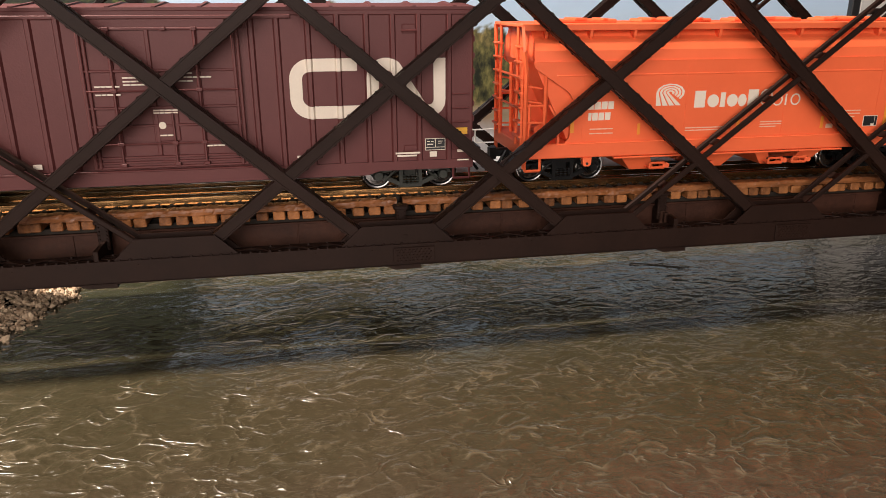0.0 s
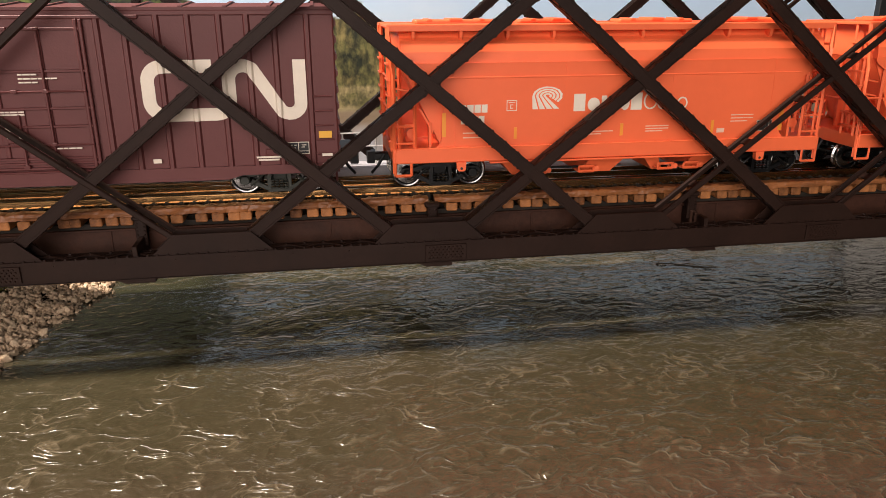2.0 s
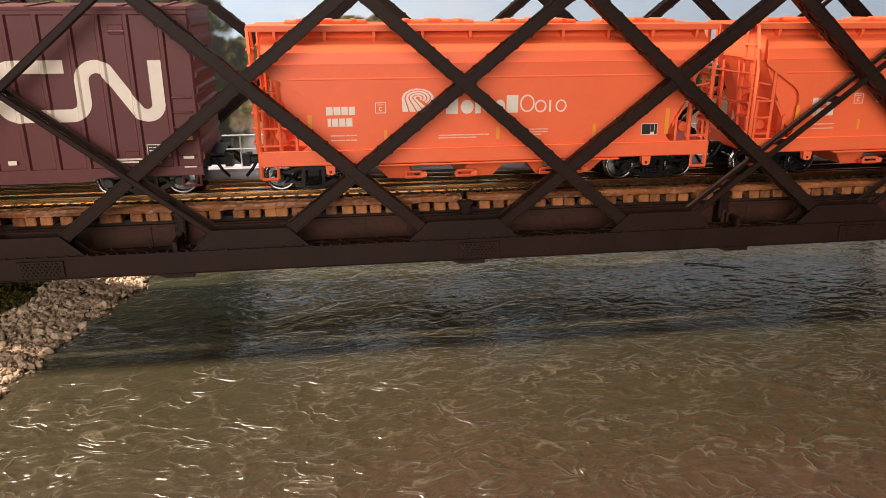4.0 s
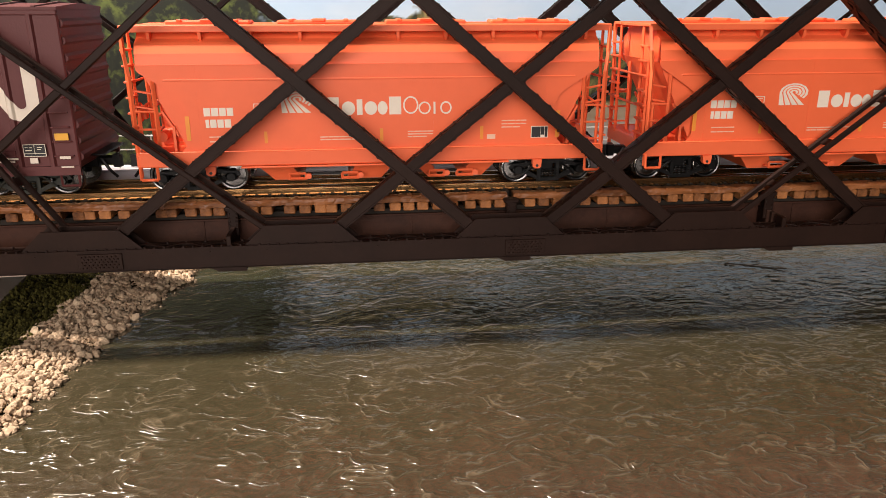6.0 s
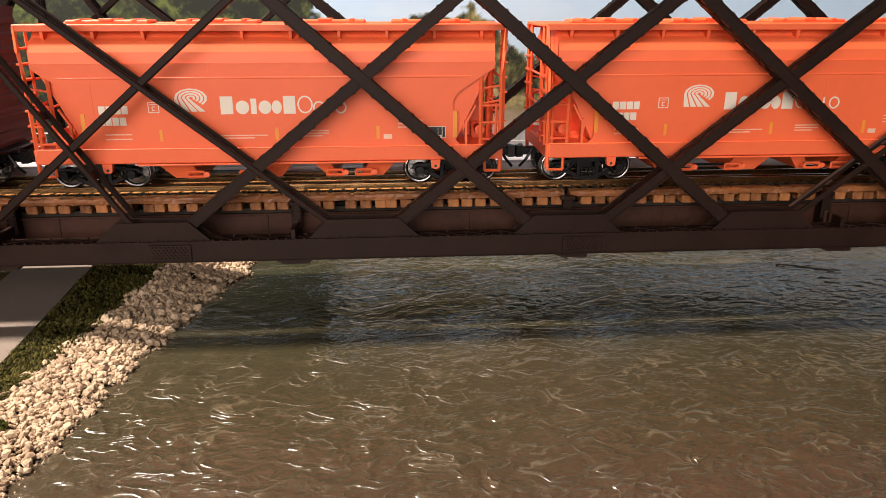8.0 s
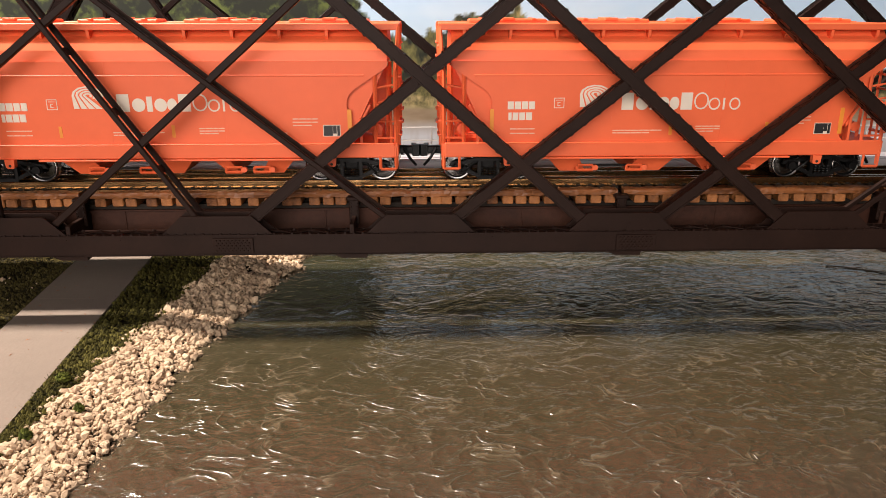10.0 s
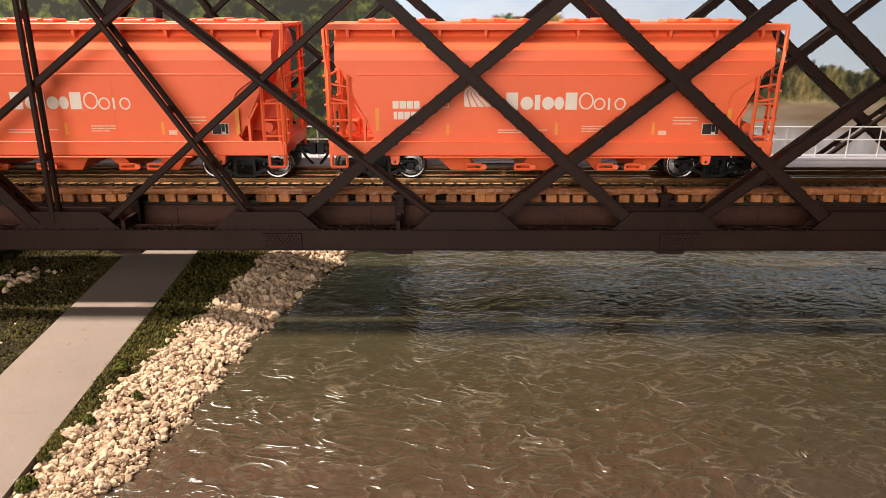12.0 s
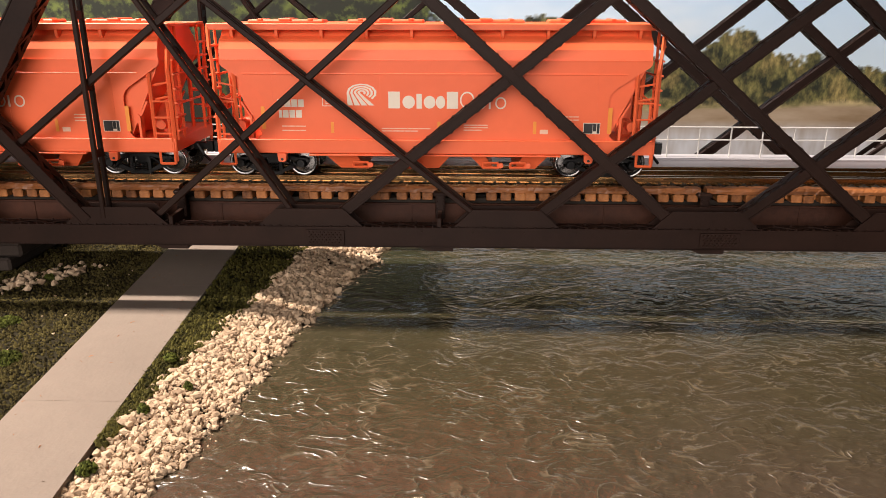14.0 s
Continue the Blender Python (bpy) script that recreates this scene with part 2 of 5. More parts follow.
def water_material():
    """Glossy resin: murky olive-brown body with painted bridge shade, thin pale ridges near the viewer, choppy ripples
    farther out.
    """
    m = bpy.data.materials.new("murky_resin_water")
    m.use_nodes = True
    n, l = m.node_tree.nodes, m.node_tree.links
    bsdf = n["Principled BSDF"]
    coord = n.new("ShaderNodeTexCoord")

    def noise_at(vec, scale, detail, distortion=0.0):
        t = n.new("ShaderNodeTexNoise")
        t.inputs["Scale"].default_value, t.inputs["Detail"].default_value, t.inputs["Distortion"].default_value = scale, detail, distortion
        l.new(vec, t.inputs["Vector"])
        return t

    def calc(op, a, b=None, c=None):
        t = n.new("ShaderNodeMath")
        t.operation = op
        for k, v in enumerate((a, b, c)):
            if v is None:
                continue
            if isinstance(v, (int, float)):
                t.inputs[k].default_value = v
            else:
                l.new(v, t.inputs[k])
        return t.outputs[0]

    def span(v, a, b, c=0.0, d=1.0):
        t = n.new("ShaderNodeMapRange")
        for name, x in (("From Min", a), ("From Max", b), ("To Min", c), ("To Max", d)):
            t.inputs[name].default_value = x
        l.new(v, t.inputs["Value"])
        return t.outputs["Result"]

    base = coord.outputs["Object"]
    sep = n.new("ShaderNodeSeparateXYZ")
    l.new(base, sep.inputs[0])
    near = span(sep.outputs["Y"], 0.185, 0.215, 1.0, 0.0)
    warp = noise_at(base, 70, 3)
    add = n.new("ShaderNodeVectorMath")
    add.operation = "MULTIPLY_ADD"
    l.new(warp.outputs["Color"], add.inputs[0])
    add.inputs[1].default_value = (0.0065, 0.0065, 0)
    l.new(base, add.inputs[2])
    warped = add.outputs[0]
    creased = n.new("ShaderNodeMapping")
    creased.inputs["Scale"].default_value = (0.8, 1.15, 1.0)
    l.new(warped, creased.inputs["Vector"])
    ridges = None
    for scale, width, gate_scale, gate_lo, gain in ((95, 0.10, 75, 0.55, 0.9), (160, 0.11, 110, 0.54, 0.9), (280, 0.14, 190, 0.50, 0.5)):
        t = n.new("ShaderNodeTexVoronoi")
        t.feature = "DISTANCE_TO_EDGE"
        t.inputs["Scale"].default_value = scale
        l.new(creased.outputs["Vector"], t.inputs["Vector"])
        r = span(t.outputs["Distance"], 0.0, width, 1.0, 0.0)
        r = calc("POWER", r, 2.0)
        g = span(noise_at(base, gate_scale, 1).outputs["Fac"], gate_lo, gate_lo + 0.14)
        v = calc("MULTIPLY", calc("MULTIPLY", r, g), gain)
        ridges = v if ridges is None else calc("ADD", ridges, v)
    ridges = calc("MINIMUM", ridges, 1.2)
    flat = n.new("ShaderNodeMapping")
    flat.inputs["Scale"].default_value = (1.0, 1.9, 1.0)
    l.new(warped, flat.inputs["Vector"])
    chop = noise_at(flat.outputs["Vector"], 80, 2.0, 0.8)
    chop_ridge = calc("ABSOLUTE", calc("SUBTRACT", chop.outputs["Fac"], 0.5))
    wide = n.new("ShaderNodeMapping")
    wide.inputs["Scale"].default_value = (0.9, 1.35, 1.0)
    l.new(warped, wide.inputs["Vector"])
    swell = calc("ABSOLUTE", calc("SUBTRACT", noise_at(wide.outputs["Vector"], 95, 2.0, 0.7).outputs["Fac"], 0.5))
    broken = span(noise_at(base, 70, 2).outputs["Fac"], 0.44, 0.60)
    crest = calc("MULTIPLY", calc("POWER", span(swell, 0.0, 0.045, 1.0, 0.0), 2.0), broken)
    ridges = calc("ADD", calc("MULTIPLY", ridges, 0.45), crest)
    fine = noise_at(warped, 700, 4)
    height = calc("MULTIPLY", calc("MULTIPLY", ridges, 0.55), span(near, 0, 1, 0.15, 1.0))
    height = calc("ADD", height, calc("MULTIPLY", fine.outputs["Fac"], span(near, 0, 1, 0.10, 0.62)))
    height = calc("ADD", height, calc("MULTIPLY", chop_ridge, span(near, 0, 1, -1.9, -0.9)))
    height = calc("ADD", height, calc("MULTIPLY", swell, span(near, 0, 1, 0.0, -3.2)))
    b = n.new("ShaderNodeBump")
    b.inputs["Strength"].default_value, b.inputs["Distance"].default_value = 0.55, 0.0009
    l.new(height, b.inputs["Height"])
    l.new(b.outputs["Normal"], bsdf.inputs["Normal"])
    mud = noise_at(base, 9, 5)
    mix = n.new("ShaderNodeMix")
    mix.data_type = "RGBA"
    mix.inputs["A"].default_value, mix.inputs["B"].default_value = (0.041, 0.035, 0.0175, 1), (0.056, 0.042, 0.024, 1)
    l.new(span(mud.outputs["Fac"], 0.3, 0.7), mix.inputs["Factor"])
    # redder brown in the water nearest the viewer
    near_tint = n.new("ShaderNodeMix")
    near_tint.data_type = "RGBA"
    near_tint.inputs["B"].default_value = (0.056, 0.038, 0.025, 1)
    l.new(mix.outputs["Result"], near_tint.inputs["A"])
    l.new(span(calc("ADD", sep.outputs["Y"], calc("MULTIPLY", noise_at(base, 30, 3).outputs["Fac"], 0.05)), 0.175, 0.125), near_tint.inputs["Factor"])
    mix = near_tint
    # greener grey from the bridge outward puts its shade into the water colour
    shade_edge = noise_at(base, 22, 3)
    reach = calc("ADD", sep.outputs["Y"], calc("MULTIPLY", shade_edge.outputs["Fac"], 0.05))
    bridge_shade = n.new("ShaderNodeMix")
    bridge_shade.data_type = "RGBA"
    bridge_shade.inputs["B"].default_value = (0.025, 0.025, 0.012, 1)
    l.new(mix.outputs["Result"], bridge_shade.inputs["A"])
    l.new(span(reach, 0.21, 0.265), bridge_shade.inputs["Factor"])
    streak = n.new("ShaderNodeAttribute")
    streak.attribute_name = "crest"
    # whitened crests, with the ripples' highlights also put into the base colour
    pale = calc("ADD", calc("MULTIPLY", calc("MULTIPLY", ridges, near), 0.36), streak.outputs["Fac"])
    crest_highlight = n.new("ShaderNodeMix")
    crest_highlight.data_type = "RGBA"
    crest_highlight.inputs["B"].default_value = (0.23, 0.18, 0.115, 1)
    l.new(bridge_shade.outputs["Result"], crest_highlight.inputs["A"])
    l.new(pale, crest_highlight.inputs["Factor"])
    l.new(crest_highlight.outputs["Result"], bsdf.inputs["Base Color"])
    bsdf.inputs["Roughness"].default_value = 0.24
    bsdf.inputs["IOR"].default_value = 1.5
    bsdf.inputs["Coat Weight"].default_value, bsdf.inputs["Coat Roughness"].default_value, bsdf.inputs["Coat IOR"].default_value = 0.85, 0.085, 1.6
    l.new(b.outputs["Normal"], bsdf.inputs["Coat Normal"])
    return m


def build_water():
    xs = np.concatenate([np.arange(-16, 17, 0.11), np.arange(17, 30, 0.16), np.arange(30, 60, 0.6)])
    ys = np.concatenate([np.arange(-12, 4, 0.5), np.arange(4, 30, 0.11), np.arange(30, 42.4, 0.2)])
    gx, gy = np.meshgrid(xs, ys, indexing="ij")
    h, crest = water_parts(gx, gy)
    nx, ny = gx.shape
    verts = np.stack([gx, gy, h], -1).reshape(-1, 3) * CM
    i = np.arange(nx * ny).reshape(nx, ny)
    quads = np.stack([i[:-1, :-1], i[1:, :-1], i[1:, 1:], i[:-1, 1:]], -1).reshape(-1, 4)
    me = bpy.data.meshes.new("river_water")
    me.from_pydata(verts.tolist(), [], quads.tolist())
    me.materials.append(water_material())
    me.shade_smooth()
    crest = np.clip(crest, 0, 1) * 0.4
    me.attributes.new("crest", "FLOAT", "POINT").data.foreach_set("value", crest.reshape(-1).astype(np.float32))
    return tagged(new("river_water", me), "murky brown model river with rippled glossy resin surface", "water", kind="structure")


build_water()


# ---------------------------------------------------------------- bank
def bank_height(x, y):
    e = edge_x(y)
    rise = np.clip((e - x) / 2.2, 0, 1)
    return -0.25 + 0.62 * rise * rise * (3 - 2 * rise) + 0.05 * lattice_noise(x * 0.9, y * 0.9, 11) * rise


def build_bank():
    xs = np.concatenate([np.arange(-60, -26, 1.0), np.arange(-26, -6.6, 0.2)])
    ys = np.arange(-12, 42.4, 0.3)
    gx, gy = np.meshgrid(xs, ys, indexing="ij")
    h = bank_height(gx, gy)
    nx, ny = gx.shape
    i = np.arange(nx * ny).reshape(nx, ny)
    sh = Shape()
    sh.v = np.stack([gx, gy, h], -1).reshape(-1, 3).tolist()
    sh.f = np.stack([i[:-1, :-1], i[1:, :-1], i[1:, 1:], i[:-1, 1:]], -1).reshape(-1, 4).tolist()
    structure("ground", sh, EARTH, "dark earth river bank under ground cover", "ground", True)


build_bank()


def path_edges(y):
    return -15.47 - 0.081 * y, -12.98 - 0.0667 * y


def build_path():
    """Cast concrete slabs laid end to end, with narrow joints."""
    path = thing("pavement", "pale concrete footpath of long slabs beside the river", "path", kind="structure")
    y = -10.2
    while y < 40:
        y2 = y + 8.2
        (l0, r0), (l1, r1) = path_edges(y + 0.004), path_edges(y2 - 0.004)
        part("slab", Shape().prism([(l0, y + 0.004), (r0, y + 0.004), (r1, y2 - 0.004), (l1, y2 - 0.004)], "z", 0.1, 0.52), CONCRETE, path)
        y = y2


build_path()


# ---------------------------------------------------------------- backdrop and room
def print_material():
    """A soft photo print: sky over far olive woods, a grassy shore and a brown lake, and green trees close by."""
    m = bpy.data.materials.new("printed_scenery")
    m.use_nodes = True
    n, l = m.node_tree.nodes, m.node_tree.links
    coord = n.new("ShaderNodeTexCoord")
    sep = n.new("ShaderNodeSeparateXYZ")
    l.new(coord.outputs["Object"], sep.inputs[0])

    def noise_at(scale, detail, stretch=(1, 1, 1)):
        mp = n.new("ShaderNodeMapping")
        mp.inputs["Scale"].default_value = stretch
        l.new(coord.outputs["Object"], mp.inputs["Vector"])
        t = n.new("ShaderNodeTexNoise")
        t.inputs["Scale"].default_value, t.inputs["Detail"].default_value, t.inputs["Roughness"].default_value = scale, detail, 0.6
        l.new(mp.outputs["Vector"], t.inputs["Vector"])
        return t.outputs["Fac"]

    def span(v, a, b):
        t = n.new("ShaderNodeMapRange")
        t.inputs["From Min"].default_value, t.inputs["From Max"].default_value = a, b
        l.new(v, t.inputs["Value"])
        return t.outputs["Result"]

    def blend(f, a, b):
        t = n.new("ShaderNodeMix")
        t.data_type = "RGBA"
        l.new(f, t.inputs["Factor"])
        for k, c in (("A", a), ("B", b)):
            if isinstance(c, tuple):
                t.inputs[k].default_value = (*c, 1)
            else:
                l.new(c, t.inputs[k])
        return t.outputs["Result"]

    def mask(name):
        t = n.new("ShaderNodeAttribute")
        t.attribute_name = name
        return t.outputs["Fac"]

    sky = blend(span(sep.outputs["Z"], 0.06, 0.13), (0.64, 0.79, 0.92), (0.42, 0.62, 0.87))
    sky = blend(span(noise_at(14, 3, (0.6, 1, 1.6)), 0.52, 0.8), sky, (0.80, 0.86, 0.93))
    lake = blend(span(noise_at(30, 4, (0.7, 1, 2.5)), 0.3, 0.7), (0.24, 0.165, 0.095), (0.42, 0.33, 0.24))
    lake = blend(span(sep.outputs["Z"], 0.038, 0.028), lake, blend(span(noise_at(45, 3, (1.6, 1, 0.4)), 0.35, 0.6), (0.40, 0.37, 0.36), (0.62, 0.64, 0.70)))
    shore = blend(span(noise_at(80, 6, (0.6, 1, 1.4)), 0.40, 0.60), (0.16, 0.15, 0.055), (0.44, 0.36, 0.19))
    far = blend(span(noise_at(95, 6, (1.2, 1, 0.8)), 0.42, 0.60), (0.014, 0.020, 0.009), (0.19, 0.18, 0.065))
    far = blend(span(noise_at(45, 5), 0.52, 0.66), far, (0.31, 0.25, 0.10))
    close = blend(span(noise_at(170, 6), 0.45, 0.62), (0.008, 0.012, 0.004), (0.10, 0.13, 0.024))
    close = blend(span(noise_at(48, 4), 0.46, 0.58), close, (0.007, 0.010, 0.004))
    out = blend(mask("lake"), sky, lake)
    out = blend(mask("woods"), out, far)
    out = blend(mask("shore"), out, shore)
    out = blend(mask("trees"), out, close)
    speck = n.new("ShaderNodeMix")
    speck.data_type, speck.blend_type = "RGBA", "MULTIPLY"
    l.new(mask("woods"), speck.inputs["Factor"])
    l.new(out, speck.inputs["A"])
    l.new(blend(span(noise_at(260, 4, (1.3, 1, 0.7)), 0.36, 0.64), (0.35, 0.37, 0.35), (1.25, 1.2, 1.1)), speck.inputs["B"])
    l.new(speck.outputs["Result"], n["Principled BSDF"].inputs["Base Color"])
    n["Principled BSDF"].inputs["Roughness"].default_value = 0.7
    return m


def build_backdrop():
    back = thing("backdrop", "printed photo backdrop of blue sky, tree line and brown lake", "backdrop", kind="structure")
    xs = np.concatenate([np.arange(-70, -36, 1.0), np.arange(-36, 33.2, 0.12), [33.2]])
    zs = np.concatenate([np.arange(-2, 3, 1.0), np.arange(3, 13.6, 0.09)])
    gx, gz = np.meshgrid(xs, zs, indexing="ij")
    shore = 4.45 + 0.05 * np.sin(gx * 0.9) + np.where(gx > 8, 0.03 * (gx - 8), 0)
    ragged = 0.34 * lattice_noise(gx * 1.1, gz * 1.1, 51) + 0.22 * lattice_noise(gx * 2.6, gz * 2.6, 52) + 0.12 * lattice_noise(gx * 5.5, gz * 5.5, 53)
    far_top = np.interp(gx, [-12, -5, -3.2, -2, -0.5, 0.6, 1.6, 2.8, 4.3, 6.7, 8.5, 10.4, 11.4, 12.4, 13.5, 14.8, 16.8, 20, 26, 33],
                        [8.8, 8.6, 8.7, 9.2, 9.7, 9.4, 10.2, 9.3, 7.6, 7.1, 8.1, 9.1, 8.6, 8.0, 7.3, 7.5, 6.85, 6.7, 6.4, 6.2])
    near_top = np.interp(gx, [-70, -20, -12, -9, -7.6, -6.8, -6.2, -5.8], [15, 13.5, 12.5, 11.4, 10.6, 9.6, 7.5, 3.0])
    bank_top = shore + np.where(gx > 9, 0.22, 0.22 + 1.1 * np.clip((9 - gx) / 7, 0, 1)) + 0.12 * lattice_noise(gx * 1.5, gz * 1.5, 54)

    def below(top, soft):
        return np.clip((top - gz) / soft + 0.5, 0, 1)

    masks = {"lake": below(shore + 0.3, 0.2), "woods": below(far_top + 1.2 * ragged, 0.2) * np.clip((gz - shore) / 0.2, 0, 1),
             "shore": below(bank_top, 0.22) * np.clip((gz - shore + 0.15) / 0.2, 0, 1), "trees": below(near_top + 1.3 * ragged, 0.28) * np.clip((-5.6 + 2.6 * ragged - gx) / 1.6, 0, 1)}
    nx, nz = gx.shape
    i = np.arange(nx * nz).reshape(nx, nz)
    me = bpy.data.meshes.new("sheet")
    me.from_pydata((np.stack([gx, np.full_like(gx, 42.0), gz], -1).reshape(-1, 3) * CM).tolist(), [], np.stack([i[:-1, :-1], i[1:, :-1], i[1:, 1:], i[:-1, 1:]], -1).reshape(-1, 4).tolist())
    me.materials.append(print_material())
    for name, values in masks.items():
        me.attributes.new(name, "FLOAT", "POINT").data.foreach_set("value", values.reshape(-1).astype(np.float32))
    part("sheet", me, None, back, "printed paper sheet")
    part("board", Shape().box(-70, 42.01, -2, 33.2, 42.4, 13.5), RAILING, back, "plain backing board")
    part("edge_strip", Shape().cbox(33.2, 41.6, -2, 33.75, 42.4, 13.5, 0.05), BLACK_INK, back, "black edge strip")
    part("edge_board", Shape().cbox(33.75, 41.6, -2, 37.5, 42.4, 13.5, 0.05), RAILING, back, "white end board")


build_backdrop()


def build_room():
    structure("floor", Shape().box(-150, -128, -82, 130, 70, -80), ROOM, "plain room floor below the layout", "floor")
    structure("ceiling", Shape().box(-150, -128, 92, 130, 70, 95), ROOM, "plain ceiling over the layout", "ceiling")
    for name, b in (("wall_north", (-150, 70, -80, 130, 73, 92)), ("wall_west", (-153, -128, -80, -150, 70, 92)), ("wall_east", (130, -128, -80, 133, 70, 92))):
        structure(name, Shape().box(*b), ROOM, "plain grey painted room wall", "wall")
    # opening and frame are assumed, unseen, to house the soft front light
    south = Shape().box(-150, -128, -80, -108, -124, 92).box(28, -128, -80, 130, -124, 92).box(-108, -128, -80, 28, -124, 2).box(-108, -128, 88, 28, -124, 92)
    structure("wall_south", south, ROOM, "plain grey painted room wall with an assumed window opening", "wall")
    bars = Shape().cbox(-110, -129, 0, -106, -122, 90, 0.4).cbox(26, -129, 0, 30, -122, 90, 0.4).cbox(-106, -129, 86, 26, -122, 90, 0.4).cbox(-106, -129, 0, 26, -122, 4, 0.4)
    structure("assumed_window", bars, RAILING, "assumed, unseen white window frame around the front light", "window")
    bench = thing("layout_table", "plain dark wooden table that carries the layout", "table")
    part("tabletop", Shape().cbox(-60, -12, -3.2, 60, 43.5, -0.9, 0.2), TIE_DARK, bench)
    for x in (-56, 52):
        for y in (-9, 37):
            part("leg", Shape().cbox(x, y, -80, x + 4, y + 4, -3.2, 0.3), TIE_DARK, bench)


build_room()

# ---------------------------------------------------------------- bridge
PANEL, G0 = 6.33, -16.55          # spacing of the bottom gussets and the place of one
NODE_Z, TOP_Z = 3.2, 12.9         # heights of the chord nodes
SLOPE = 2.43 / (PANEL / 2)
NODES = [G0 + PANEL * k for k in range(-2, 9)]
# foot of each diagonal beside its node, and its steepness
RISING = {0: (0.42, 0.795), 1: (-0.29, 0.753), 2: (0.72, 0.847), 3: (0.28, 0.807), 4: (0.31, 0.799), 5: (0.5, 0.804), 6: (0.35, 0.80), 7: (0.15, 0.82)}
FALLING = {0: (-0.62, 0.86), 3: (-0.16, 1.508), 4: (-0.26, 0.80), 5: (-0.62, 0.874), 6: (-0.62, 0.85), 7: (-0.25, 0.83), 8: (-0.5, 0.87)}
FAR_RISING = {0: (-0.15, 0.82), 4: (0.04, 0.823), 5: (-0.33, 0.818)}
FAR_FALLING = {0: (-0.58, 0.817), 3: (-0.16, 1.508)}


def member_axes(p0, p1):
    along = (Vector((p1[0], 0, p1[1])) - Vector((p0[0], 0, p0[1])))
    length = along.length
    along.normalize()
    up = Vector((-along.z, 0, along.x))
    if up.z < 0:
        up = -up
    return along, up, length


def laced_member(parent, p0, p1, y0, y1, width, rivets):
    """Two plated faces joined by zigzag lacing on the upper and lower sides."""
    along, up, length = member_axes(p0, p1)
    m = Matrix((along, Vector((0, 1, 0)), up)).transposed().to_4x4()
    m.translation = Vector((p0[0], 0, p0[1]))
    h = width / 2

    def channel(y, d):
        e = 0.05
        p = y - d * 0.025
        return [(p, -h), (y + d * 0.2, -h), (y + d * 0.2, -h + e), (y + d * 0.07, -h + e + 0.02), (y + d * 0.07, h - e - 0.02), (y + d * 0.2, h - e), (y + d * 0.2, h), (p, h),
                (p, h - 0.045), (y, h - 0.05), (y, -h + 0.05), (p, -h + 0.045)]

    part("channel", Shape().prism_m(channel(y0, 1), m, length), STEEL, parent)
    part("channel", Shape().prism_m(channel(y1, -1), m, length), STEEL, parent)
    lace = Shape()
    step = 0.52
    k = int(length / step)
    for s in (-1, 1):
        for i in range(k):
            xa, xb = i * step, (i + 1) * step
            ya, yb = (y0 + 0.1, y1 - 0.1) if i % 2 == 0 else (y1 - 0.1, y0 + 0.1)
            a = m @ Vector((xa, ya, s * (h - 0.005)))
            b = m @ Vector((xb, yb, s * (h - 0.005)))
            d = (b - a).normalized()
            w = up.cross(d).normalized() * 0.055
            t = up * (0.02 * s)
            lace.add([a - w, a + w, b + w, b - w, a - w + t, a + w + t, b + w + t, b - w + t],
                     [(0, 1, 2, 3), (4, 5, 6, 7), (0, 1, 5, 4), (1, 2, 6, 5), (2, 3, 7, 6), (3, 0, 4, 7)])
    if rivets:
        for i in range(k):
            for s in (-1, 1):
                x = i * step + (0.08 if s > 0 else 0.3)
                lace.cbox(x - 0.06, y0 - 0.012, min(s * h, s * (h + 0.02)), x + 0.06, y0 + 0.12, max(s * h, s * (h + 0.02)), 0.008, m)
                lace.dot(m @ Vector((x, y0 + 0.05, s * (h + 0.015))), 0.036, up * s)
                lace.dot(m @ Vector((x, y1 - 0.05, s * h)), 0.045, up * s)
    tagged(part("lacing", lace, STEEL, parent), kind="stuff")


def double_member(parent, p0, p1, y0, y1, width):
    """Two slim bars side by side with batten plates between them."""
    along, up, length = member_axes(p0, p1)
    m = Matrix((along, Vector((0, 1, 0)), up)).transposed().to_4x4()
    m.translation = Vector((p0[0], 0, p0[1]))
    h = width / 2
    for a, b in ((y0, y0 + 0.13), (y1 - 0.13, y1)):
        sh = Shape().cbox(0, a, -h, length, b, h, 0.03, m)
        part("bar", sh, STEEL, parent)
    for i in range(1, int(length / 2.1)):
        bat = Shape().cbox(i * 2.1 - 0.13, y0 + 0.1, -h * 0.8, i * 2.1 + 0.13, y1 - 0.1, -h * 0.8 + 0.05, 0.01, m)
        part("batten_plate", bat, STEEL, parent)


